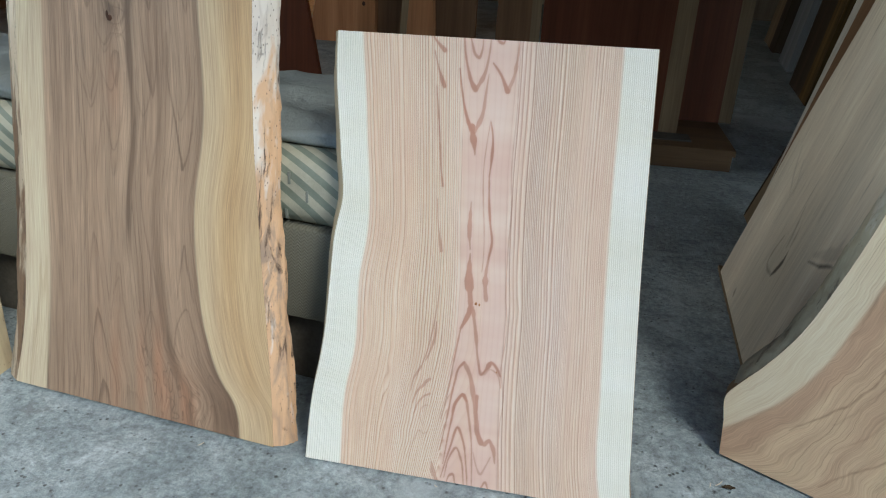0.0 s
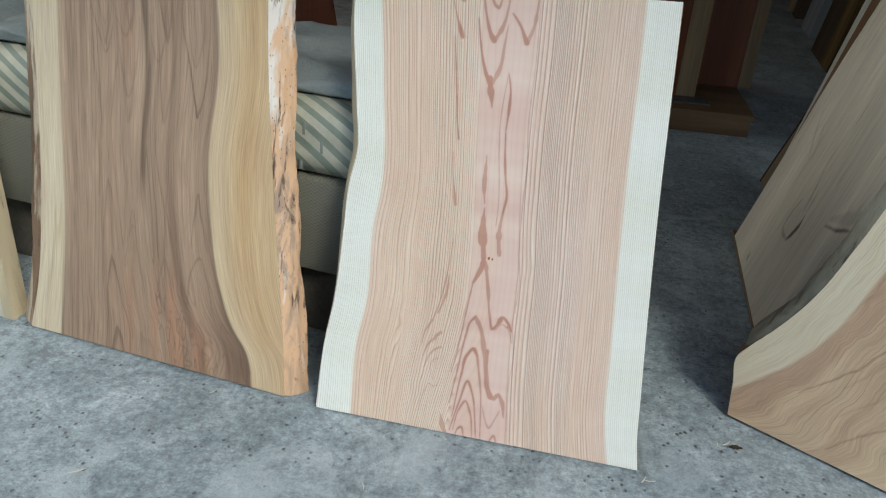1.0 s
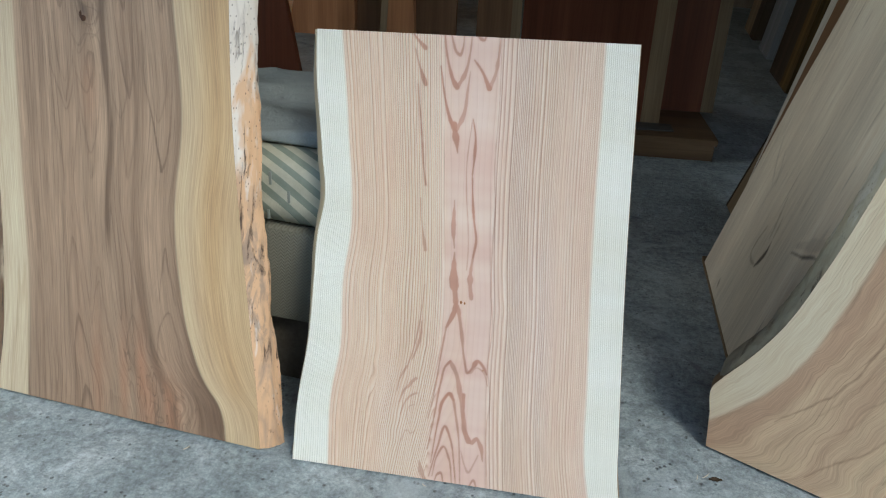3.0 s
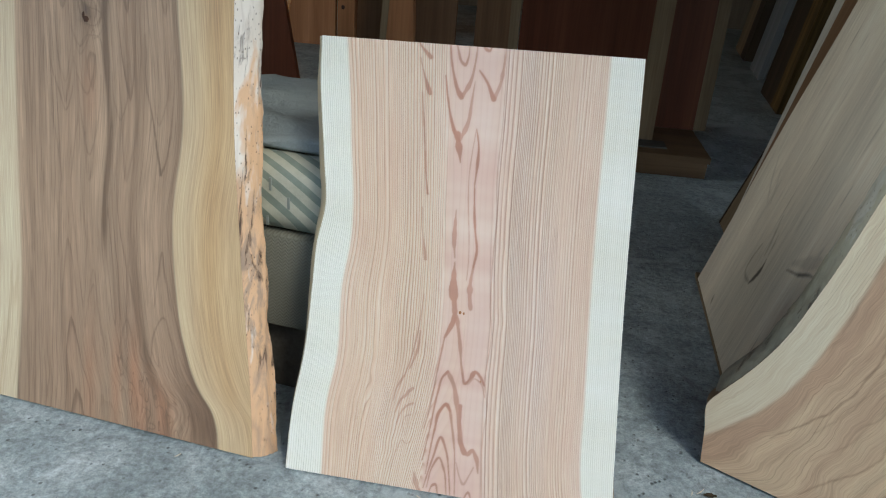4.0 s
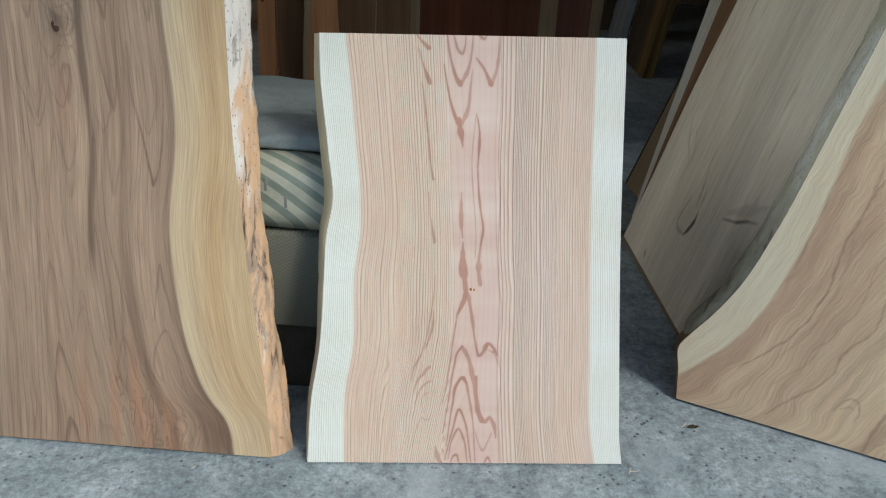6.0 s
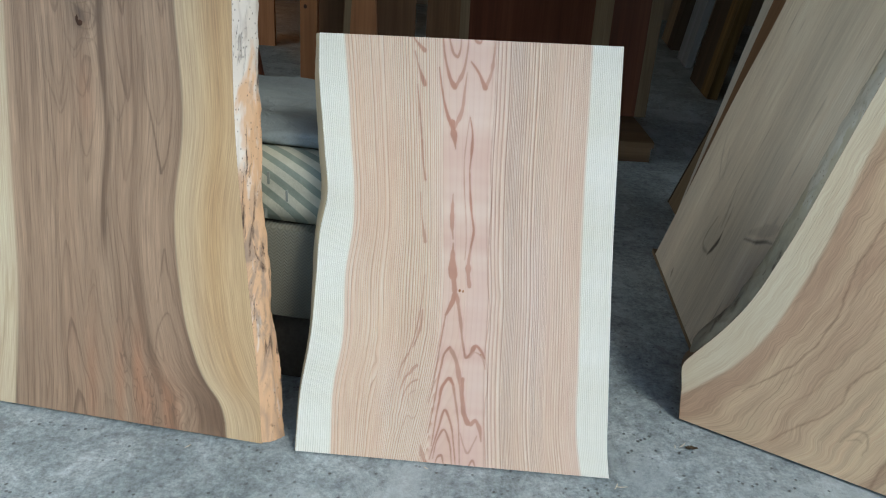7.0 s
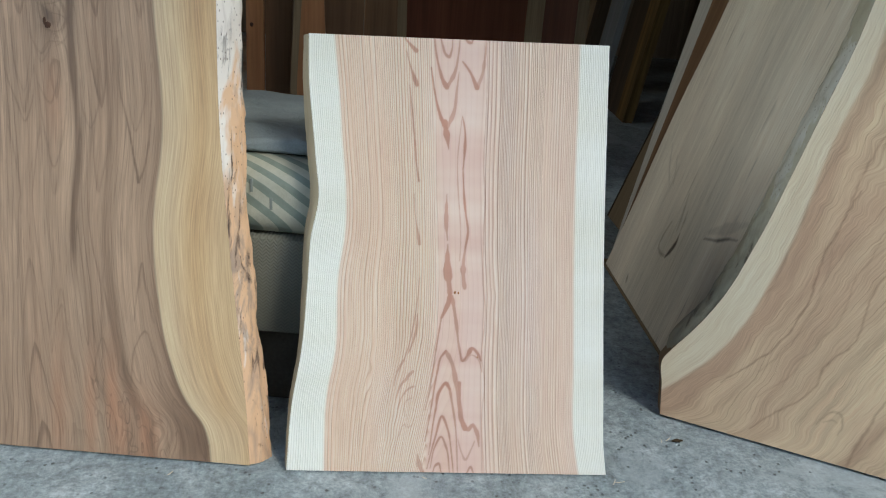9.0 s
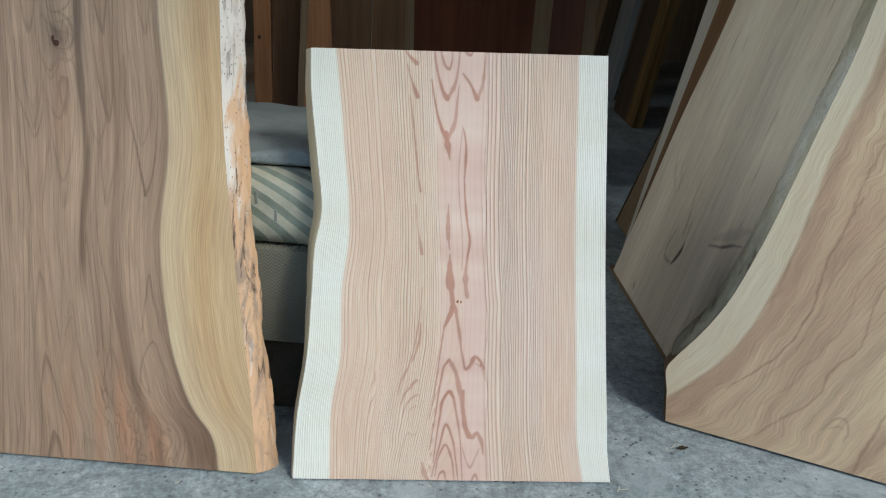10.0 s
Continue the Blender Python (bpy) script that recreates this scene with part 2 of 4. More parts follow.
def striped_paper():
    g = Graph("striped_wrapping_paper", 0.5)
    n = g.node("Mapping")
    g.tree.links.new(g.node("TexCoord").outputs["Object"], n.inputs[0])
    sep = g.node("SeparateXYZ")
    g.tree.links.new(n.outputs[0], sep.inputs[0])
    wob = g.noise(7, detail=2)
    over = g.math("MULTIPLY", g.math("ADD", sep.outputs[1], sep.outputs[2]), 0.81)
    pos = g.math("ADD", g.math("MULTIPLY_ADD", sep.outputs[0], 0.588, over), g.math("MULTIPLY", wob, 0.007))
    band = g.math("FRACT", g.math("MULTIPLY", pos, 1 / 0.036))
    mask = g.ramp(band, [(0.0, 1.0), (0.44, 1.0), (0.48, 0.0), (0.97, 0.0)])
    col = g.mix(mask, (0.47, 0.45, 0.35), (0.225, 0.255, 0.205))
    crease = g.noise(22, detail=5, rough=0.6)
    col = g.mix(0.35, col, g.ramp(crease, [(0.3, 0.3), (0.7, 0.7)]), "OVERLAY")
    return g.finish(col, crease, 0.6, 0.008)


def grey_cloth():
    g = Graph("grey_blue_cloth", 0.85)
    fold = g.noise(5, (1, 1, 2.2), 4)
    weave = g.noise(300, detail=2)
    col = g.ramp(fold, [(0.3, (0.17, 0.20, 0.205)), (0.7, (0.30, 0.335, 0.335))])
    col = g.mix(0.2, col, g.ramp(weave, [(0.3, 0.3), (0.7, 0.7)]), "OVERLAY")
    crinkle = g.noise(18, (1, 1, 1), 5, 0.6, 0.8)
    return g.finish(col, g.math("ADD", g.math("ADD", fold, g.math("MULTIPLY", crinkle, 0.5)), g.math("MULTIPLY", weave, 0.1)), 0.8, 0.02)


def herringbone():
    g = Graph("herringbone_cloth", 0.9)
    sep = g.node("SeparateXYZ")
    g.tree.links.new(g.coords(), sep.inputs[0])
    zig = g.math("PINGPONG", sep.outputs[0], 0.008)
    row = g.math("FRACT", g.math("MULTIPLY", g.math("ADD", sep.outputs[2], zig), 1 / 0.008))
    mask = g.ramp(row, [(0.0, 0.0), (0.3, 1.0), (0.6, 1.0), (0.9, 0.0)])
    col = g.mix(mask, (0.15, 0.145, 0.11), (0.20, 0.19, 0.145))
    soft = g.noise(6, detail=3)
    col = g.mix(0.3, col, g.ramp(soft, [(0.3, 0.35), (0.7, 0.65)]), "OVERLAY")
    return g.finish(col, mask, 0.5, 0.002)


M_FLOOR, M_PAPER, M_CLOTH, M_HERRING = concrete(), striped_paper(), grey_cloth(), herringbone()
# dark colour that stands in for shade below the quilt and the stand
M_SHADE = plain_wood("painted_shade", (0.09, 0.08, 0.065), (0.12, 0.105, 0.085), (0.15, 0.13, 0.105), 0.9)
M_INK = Graph("grey_print", 0.6).finish((0.24, 0.25, 0.22))
M_LEAF = plain_wood("dry_leaf", (0.03, 0.022, 0.014), (0.05, 0.035, 0.02), (0.08, 0.055, 0.03), 0.8, 8)
M_STRAW = Graph("pale_shaving", 0.6).finish((0.62, 0.55, 0.42))
M_PLATE = plain_wood("dull_plate", (0.05, 0.05, 0.048), (0.075, 0.072, 0.066), (0.1, 0.095, 0.085), 0.6, axis=0)


# ---- building helpers ----
def smooth_noise(seed):
    """A smooth 2D noise between -1 and 1, for arrays."""
    table = np.random.RandomState(seed).uniform(-1, 1, (256, 256))

    def f(x, y):
        x, y = np.asarray(x, float) + 1000, np.asarray(y, float) + 1000
        i, j = np.floor(x).astype(int), np.floor(y).astype(int)
        a, b = x - i, y - j
        a, b = a * a * (3 - 2 * a), b * b * (3 - 2 * b)
        t = lambda p, q: table[(i + p) % 256, (j + q) % 256]
        return (t(0, 0) * (1 - a) + t(1, 0) * a) * (1 - b) + (t(0, 1) * (1 - a) + t(1, 1) * a) * b

    return f


N1, N2, N3, N4 = (smooth_noise(s) for s in (3, 11, 29, 47))


def curve(points):
    """A smooth curve through (v, u) points, as a function of arrays."""
    vs, us = np.array([p[0] for p in points], float), np.array([p[1] for p in points], float)
    slope = np.gradient(us, vs)

    def f(v):
        v = np.clip(np.asarray(v, float), vs[0], vs[-1])
        k = np.clip(np.searchsorted(vs, v) - 1, 0, len(vs) - 2)
        h = vs[k + 1] - vs[k]
        s = (v - vs[k]) / h
        return ((2 * s**3 - 3 * s**2 + 1) * us[k] + (s**3 - 2 * s**2 + s) * h * slope[k]
                + (-2 * s**3 + 3 * s**2) * us[k + 1] + (s**3 - s**2) * h * slope[k + 1])

    return f


def step(a, b, x):
    s = np.clip((x - a) / (b - a), 0, 1)
    return s * s * (3 - 2 * s)


def strokes(U, V, paths, soft=0.0011):
    """Drawn figure of the grain: each path is a smooth line of (u, v) points with a half-width at its ends and its middle."""
    out = np.zeros(U.shape)
    for points, (w0, wm, w1), power in paths:
        p = np.array(points, float)
        t = np.concatenate([[0], np.cumsum(np.hypot(*np.diff(p, axis=0).T))])
        fine = np.linspace(0, t[-1], max(12, int(t[-1] / 0.004)))
        x, y = curve(list(zip(t, p[:, 0])))(fine), curve(list(zip(t, p[:, 1])))(fine)
        half = np.interp(fine / t[-1], [0, 0.5, 1], [w0, wm, w1]) * (1 + 0.35 * N3(fine * 90, x[0] * 50))
        near = (U > x.min() - 0.012) & (U < x.max() + 0.012) & (V > y.min() - 0.012) & (V < y.max() + 0.012)
        a, b = U[near], V[near]
        best = np.full(a.shape, -1.0)
        for k in range(len(fine) - 1):
            ex, ey = x[k + 1] - x[k], y[k + 1] - y[k]
            h = np.clip(((a - x[k]) * ex + (b - y[k]) * ey) / (ex * ex + ey * ey + 1e-12), 0, 1)
            d = np.hypot(a - x[k] - h * ex, (b - y[k] - h * ey))
            best = np.maximum(best, half[k] * (1 - h) + half[k + 1] * h - d)
        mask = np.clip(0.5 + best / soft, 0, 1) + 0.14 * np.exp(-(np.minimum(best, 0) / 0.003) ** 2) * (best < 0)
        out[near] = np.maximum(out[near], np.minimum(mask, 1) * power)
    return out


def mesh_object(name, verts, faces, mats, parent=None, label="", slots=None, fields=None, shade=True):
    me = bpy.data.meshes.new(name)
    me.from_pydata(np.asarray(verts).tolist(), [], faces)
    for m in (mats if isinstance(mats, (list, tuple)) else [mats]):
        me.materials.append(m)
    if slots is not None:
        me.polygons.foreach_set("material_index", np.asarray(slots, dtype=np.int32))
    for k, values in (fields or {}).items():
        a = me.attributes.new(k, "FLOAT", "POINT")
        a.data.foreach_set("value", np.asarray(values, dtype=np.float32))
    if shade:
        me.shade_smooth()
        me.set_sharp_from_angle(angle=radians(38))
    me.update()
    ob = new(name, me)
    if parent is not None:
        ob.parent = parent
    if label:
        tagged(ob, label)
    return ob


def part(name, bm, material, parent, label=""):
    me = bpy.data.meshes.new(name)
    bm.to_mesh(me)
    bm.free()
    me.materials.append(material)
    me.shade_smooth()
    me.set_sharp_from_angle(angle=radians(35))
    ob = new(name, me)
    ob.parent = parent
    if label:
        tagged(ob, label)
    return ob


def thing(name, matrix, label, category, group="", kind=""):
    ob = new(name)
    ob.empty_display_size = 0.1
    ob.matrix_world = matrix
    return tagged(ob, label, category, group, kind)


def leaning(origin, along, lean):
    """The frame of a board: x along its foot, y up its face, z out of its face. along: a direction on the floor; lean: degrees backwards."""
    u = Vector((along[0], along[1], 0)).normalized()
    back = Vector((-u.y, u.x, 0))
    up = Vector((0, 0, 1)) * math.cos(radians(lean)) + back * math.sin(radians(lean))
    out = u.cross(up)
    m = Matrix((u, up, out)).transposed().to_4x4()
    m.translation = Vector(origin)
    return m


def board(parent, left, right, height, thick, nu, nv, fields, face_mat, end_mat, back_shift=(0.0, 0.0), foot=0.0, name="board", top=None):
    """A sawn slab with a finely divided face that carries the grain, solid sides, back and ends."""
    v = np.linspace(0, height, nv)
    s = np.linspace(0, 1, nu)
    S, V = np.meshgrid(s, v)
    if top is not None:
        V = V * (1 + top(S) * (V / height))
    L, R = left(V), right(V)
    U = L + (R - L) * S
    front = np.stack([U, V + foot, np.zeros_like(U)], -1).reshape(-1, 3)
    data = fields(U, V, L, R)
    lv, rv, hv = left(v), right(v), V[:, 0]
    hr = V[:, -1]
    bl = np.stack([lv + back_shift[0], hv + foot, np.full(nv, -thick)], -1)
    br = np.stack([rv + back_shift[1], hr + foot, np.full(nv, -thick)], -1)
    verts = np.concatenate([front, bl, br])
    idx = np.arange(nu * nv).reshape(nv, nu)
    faces = np.stack([idx[:-1, :-1], idx[:-1, 1:], idx[1:, 1:], idx[1:, :-1]], -1).reshape(-1, 4).tolist()
    slots = [0] * len(faces)
    b0, r0 = nu * nv, nu * nv + nv
    for k in range(nv - 1):
        faces.append((b0 + k, int(idx[k, 0]), int(idx[k + 1, 0]), b0 + k + 1))
        faces.append((int(idx[k, -1]), r0 + k, r0 + k + 1, int(idx[k + 1, -1])))
        faces.append((r0 + k, b0 + k, b0 + k + 1, r0 + k + 1))
    faces.append(tuple([b0] + [r0] + [int(i) for i in idx[0, ::-1]]))
    faces.append(tuple([int(i) for i in idx[-1]] + [r0 + nv - 1, b0 + nv - 1]))
    slots += [1] * (len(faces) - len(slots))
    full = {}
    for k, a in data.items():
        a = np.broadcast_to(a, U.shape).reshape(-1)
        full[k] = np.concatenate([a, np.zeros(2 * nv)])
    return mesh_object(name, verts, faces, [face_mat, end_mat], parent, slots=slots, fields=full)


def live_edge(parent, front, side, thick, height, mat, label, reach, seed, nv=260, foot=0.0, power=1.0, rough=0.003):
    """The rounded natural edge along one side of a slab: side is -1 (at its left) or 1; reach(v) is how far it swells past the face."""
    ns = 16
    v = np.linspace(0, height, nv)
    a = np.linspace(0, 1, ns)
    A, V = np.meshgrid(a, v)
    n = smooth_noise(seed)
    swell = np.sin(np.pi * np.clip(A * 0.5 + 0.0, 0, 1)) ** power
    lump = (n(A * 3, V * 14) * 1.0 + n(A * 7 + 9, V * 40) * 0.5 + n(A * 14, V * 120) * 0.25) * rough * np.minimum(1, A * 6)
    X = front(V) + side * (reach(V) * swell + lump)
    Z = -0.0005 - A * thick + n(V * 5, A + 40) * 0.002 * A
    outer = np.stack([X, V + foot, Z], -1).reshape(-1, 3)
    inner = np.stack([front(v) - side * 0.004, v + foot, np.full(nv, -thick * 0.5)], -1)
    idx = np.arange(nv * ns).reshape(nv, ns)
    quads = np.stack([idx[:-1, :-1], idx[:-1, 1:], idx[1:, 1:], idx[1:, :-1]], -1).reshape(-1, 4)
    if side > 0:
        quads = quads[:, :]
    else:
        quads = quads[:, ::-1]
    faces = quads.tolist()
    i0 = nv * ns
    for k in range(nv - 1):
        faces.append((i0 + k, int(idx[k, 0]), int(idx[k + 1, 0]), i0 + k + 1))
        faces.append((int(idx[k, -1]), i0 + k, i0 + k + 1, int(idx[k + 1, -1])))
    faces.append(tuple([i0] + [int(i) for i in idx[0, ::-1]]))
    faces.append(tuple([i0 + nv - 1] + [int(i) for i in idx[-1]]))
    ob = mesh_object("live_edge", np.concatenate([outer, inner]), faces, mat, parent, label)
    bm = bmesh.new()
    bm.from_mesh(ob.data)
    bmesh.ops.recalc_face_normals(bm, faces=bm.faces)
    bm.to_mesh(ob.data)
    bm.free()
    return ob


def box(size, centre=(0, 0, 0), bevel=0.003, jitter=0.0, segments=2):
    bm = bmesh.new()
    bmesh.ops.create_cube(bm, size=1, matrix=Matrix.LocRotScale(centre, None, size))
    if bevel:
        bmesh.ops.bevel(bm, geom=bm.edges[:], offset=bevel, segments=segments, affect="EDGES", profile=0.6)
    if jitter:
        for q in bm.verts:
            q.co += Vector((random.uniform(-1, 1), random.uniform(-1, 1), random.uniform(-1, 1))) * jitter
    return bm


# ---- setting ----
def structure(name, bm, mat, label):
    me = bpy.data.meshes.new(name)
    bm.to_mesh(me)
    bm.free()
    me.materials.append(mat)
    return tagged(new(name, me), label, name.split("_")[0], kind="structure")


def wall_with_opening(x0, x1, y0, y1, top, gaps, axis="x"):
    """A wall of real thickness with openings (from, to, sill, head) along it."""
    bm = bmesh.new()

    def block(a, b, lo, hi):
        if b - a > 1e-4 and hi - lo > 1e-4:
            bmesh.ops.create_cube(bm, size=1, matrix=Matrix.LocRotScale(((a + b) / 2, (y0 + y1) / 2, (lo + hi) / 2), None, (b - a, y1 - y0, hi - lo)))

    at = x0
    for a, b, lo, hi in gaps:
        block(at, a, 0, top)
        block(a, b, 0, lo)
        block(a, b, hi, top)
        at = b
    block(at, x1, 0, top)
    return bm


X0, X1, Y0, Y1, TOP = -4.0, 3.6, 0.5, 8.4, 2.5
BLOCK_Y = -6.0
structure("floor", box((12.0, 20.0, 0.2), (-0.2, 1.0, -0.1), 0), M_FLOOR, "worn grey concrete floor with pits and stains")
# unseen roof; its front edge at Y0 is placed to shade the back floor
structure("ceiling", box((X1 - X0 + 0.3, Y1 - Y0 + 0.3, 0.12), ((X0 + X1) / 2, (Y0 + Y1) / 2, TOP + 0.06), 0), M_WALL, "unseen dark boarded shed ceiling that shades the back of the shed")
# unseen wall, added to block low sky light and darken the background
structure("wall_yard", box((12.0, 0.15, 4.2), (-0.2, BLOCK_Y, 2.1), 0), M_WALL, "unseen board wall added to keep low sky light out of the shed")
structure("wall_back", wall_with_opening(X0, X1, Y1, Y1 + 0.15, TOP, [(-2.98, -1.89, 0.0, 2.15)]), M_WALL, "dark board wall with an added doorway for the glowing panel")
# unseen side wall; its opening is only there for the added fill lamp
west = wall_with_opening(Y0, Y1, -0.075, 0.075, TOP, [(1.7, 3.5, 0.6, 2.2)])
bmesh.ops.transform(west, matrix=Matrix.Translation((X0 - 0.075, 0, 0)) @ Matrix.Rotation(radians(90), 4, "Z"), verts=west.verts)
structure("wall_west", west, M_WALL, "unseen dark board side wall with an opening for the fill lamp")
structure("wall_east", box((0.15, Y1 - Y0, TOP), (X1 + 0.075, (Y0 + Y1) / 2, TOP / 2), 0), M_WALL, "dark board side wall of the shed")

# emission stands in for sunlight on a far orange patch; no lamp there
glow = Graph("glowing_ochre_panel", 0.9)
glow.put(glow.shader.inputs["Emission Color"], (1.0, 0.37, 0.10, 1))
glow.shader.inputs["Emission Strength"].default_value = 0.75
structure("backdrop", box((1.6, 0.04, 2.2), (-2.38, 8.62, 1.1), 0), glow.finish((0.5, 0.3, 0.15)), "glowing ochre panel standing in for sunlit distance behind the added doorway")

# ---- the brushed cedar slab in the middle ----
LEFT_C = curve([(0, -0.003), (0.14, 0.004), (0.263, 0.021), (0.405, 0.029), (0.496, 0.033), (0.569, 0.045), (0.661, 0.036), (0.818, 0.019), (0.9, 0.017)])
RIGHT_C = curve([(0, 0.680), (0.06, 0.669), (0.156, 0.659), (0.506, 0.626), (0.9, 0.598)])
SAP_CL = curve([(0, 0.074), (0.166, 0.075), (0.263, 0.089), (0.428, 0.090), (0.497, 0.099), (0.715, 0.085), (0.9, 0.064)])
SAP_CR = curve([(0, 0.619), (0.07, 0.603), (0.268, 0.584), (0.505, 0.563), (0.9, 0.539)])


HEART_CL = curve([(0, 0.281), (0.2, 0.289), (0.41, 0.288), (0.53, 0.279), (0.75, 0.262), (0.9, 0.25)])
HEART_CR = curve([(0, 0.415), (0.15, 0.401), (0.26, 0.394), (0.36, 0.391), (0.51, 0.377), (0.65, 0.368), (0.78, 0.364), (0.9, 0.358)])


def cedar_figure():
    """Broad reddish latewood of the flat-sawn middle: nested tongues above, islands, and arches below."""
    yield [(0.196, 0.90), (0.200, 0.886), (0.209, 0.876), (0.221, 0.865)], (0.0012, 0.002, 0.0035), 0.8
    yield [(0.203, 0.862), (0.213, 0.832), (0.222, 0.810), (0.226, 0.801)], (0.0008, 0.0012, 0.0042), 0.85
    yield [(0.212, 0.80), (0.222, 0.735), (0.229, 0.683), (0.235, 0.640), (0.240, 0.616)], (0.0007, 0.0016, 0.0016), 0.85
    yield [(0.232, 0.590), (0.236, 0.550), (0.243, 0.515), (0.248, 0.490)], (0.0006, 0.001, 0.0034), 0.7
    yield [(0.252, 0.42), (0.250, 0.37), (0.245, 0.32), (0.236, 0.27), (0.229, 0.245)], (0.0005, 0.0012, 0.001), 0.75
    yield [(0.252, 0.345), (0.252, 0.32), (0.247, 0.29), (0.238, 0.262)], (0.0008, 0.0026, 0.001), 0.7
    yield [(0.254, 0.90), (0.260, 0.862), (0.268, 0.833), (0.276, 0.812), (0.284, 0.800)], (0.0009, 0.0018, 0.0042), 0.85
    yield [(0.284, 0.800), (0.291, 0.812), (0.297, 0.826), (0.303, 0.864), (0.304, 0.895)], (0.0042, 0.0022, 0.0008), 0.7
    yield [(0.266, 0.895), (0.272, 0.876), (0.278, 0.862), (0.285, 0.857), (0.289, 0.868), (0.290, 0.892)], (0.001, 0.0024, 0.0007), 0.75
    yield [(0.252, 0.835), (0.260, 0.795), (0.270, 0.758), (0.281, 0.732), (0.288, 0.722)], (0.001, 0.002, 0.0036), 0.9
    yield [(0.284, 0.732), (0.288, 0.715), (0.292, 0.698), (0.295, 0.681)], (0.006, 0.005, 0.0007), 0.85
    yield [(0.288, 0.722), (0.296, 0.738), (0.301, 0.754), (0.304, 0.794), (0.306, 0.83)], (0.0042, 0.003, 0.0006), 0.65
    yield [(0.312, 0.850), (0.321, 0.840), (0.331, 0.826), (0.338, 0.812), (0.343, 0.803)], (0.0016, 0.0026, 0.0044), 0.85
    yield [(0.343, 0.803), (0.350, 0.822), (0.355, 0.863), (0.356, 0.895)], (0.0044, 0.003, 0.0008), 0.6
    yield [(0.313, 0.897), (0.320, 0.888), (0.326, 0.886), (0.330, 0.895)], (0.002, 0.003, 0.001), 0.8
    yield [(0.318, 0.747), (0.315, 0.700), (0.314, 0.662), (0.319, 0.600), (0.327, 0.540), (0.331, 0.490), (0.331, 0.459)], (0.0008, 0.0011, 0.0008), 0.6
    yield [(0.319, 0.745), (0.326, 0.712), (0.327, 0.684), (0.326, 0.643)], (0.0008, 0.0026, 0.0016), 0.9
    yield [(0.326, 0.643), (0.331, 0.595), (0.338, 0.551), (0.344, 0.521), (0.341, 0.485)], (0.0012, 0.0024, 0.0018), 0.9
    yield [(0.341, 0.485), (0.339, 0.455), (0.341, 0.425), (0.345, 0.403)], (0.002, 0.0052, 0.003), 0.7
    yield [(0.297, 0.592), (0.298, 0.560), (0.300, 0.526), (0.304, 0.500)], (0.0008, 0.0048, 0.001), 0.72
    yield [(0.305, 0.492), (0.306, 0.462), (0.308, 0.435), (0.313, 0.408), (0.316, 0.388)], (0.001, 0.0085, 0.004), 0.8
    yield [(0.316, 0.392), (0.315, 0.375), (0.310, 0.360), (0.301, 0.338)], (0.004, 0.006, 0.0018), 0.85
    yield [(0.301, 0.338), (0.297, 0.30), (0.294, 0.268), (0.288, 0.20), (0.279, 0.14)], (0.0018, 0.0012, 0.0007), 0.8
    yield [(0.320, 0.385), (0.328, 0.350), (0.333, 0.326), (0.339, 0.290), (0.344, 0.268)], (0.004, 0.003, 0.0022), 0.75
    yield [(0.344, 0.268), (0.351, 0.248), (0.358, 0.256), (0.370, 0.276), (0.379, 0.268), (0.389, 0.250)], (0.002, 0.0042, 0.0016), 0.85
    yield [(0.348, 0.258), (0.356, 0.248), (0.368, 0.262), (0.380, 0.256), (0.393, 0.226)], (0.001, 0.0014, 0.0008), 0.6
    yield [(0.283, 0.07), (0.292, 0.150), (0.300, 0.225), (0.307, 0.258), (0.315, 0.268)], (0.0008, 0.0015, 0.003), 0.85
    yield [(0.315, 0.268), (0.328, 0.245), (0.341, 0.196), (0.353, 0.140), (0.360, 0.108)], (0.0042, 0.0045, 0.003), 0.7
    yield [(0.292, 0.04), (0.301, 0.140), (0.308, 0.184), (0.319, 0.199), (0.328, 0.186)], (0.0008, 0.0016, 0.0042), 0.9
    yield [(0.328, 0.186), (0.336, 0.150), (0.344, 0.111), (0.353, 0.033), (0.356, 0.0)], (0.003, 0.0015, 0.0009), 0.75
    yield [(0.290, 0.008), (0.304, 0.080), (0.316, 0.126), (0.329, 0.098), (0.340, 0.045), (0.347, 0.0)], (0.0008, 0.0026, 0.0008), 0.85
    yield [(0.297, 0.01), (0.305, 0.060), (0.316, 0.081), (0.328, 0.058), (0.339, 0.0)], (0.0008, 0.0022, 0.0008), 0.8
    yield [(0.303, 0.0), (0.308, 0.016), (0.313, 0.020), (0.321, 0.0)], (0.001, 0.003, 0.001), 0.8
    yield [(0.347, 0.200), (0.350, 0.165), (0.353, 0.130), (0.360, 0.112), (0.366, 0.100)], (0.004, 0.0028, 0.0055), 0.8
    yield [(0.363, 0.105), (0.372, 0.098), (0.381, 0.108), (0.390, 0.095), (0.398, 0.060)], (0.004, 0.0048, 0.0012), 0.72
    yield [(0.352, 0.076), (0.360, 0.050), (0.371, 0.030), (0.381, 0.052), (0.388, 0.072)], (0.001, 0.0024, 0.001), 0.5
    yield [(0.268, 0.04), (0.273, 0.020), (0.281, 0.0)], (0.001, 0.005, 0.003), 0.6
    yield [(0.376, 0.0), (0.383, 0.014), (0.390, 0.0)], (0.002, 0.003, 0.001), 0.75
    yield [(0.357, 0.90), (0.364, 0.775), (0.367, 0.647), (0.374, 0.589), (0.376, 0.514), (0.382, 0.410)], (0.0007, 0.0011, 0.001), 0.5
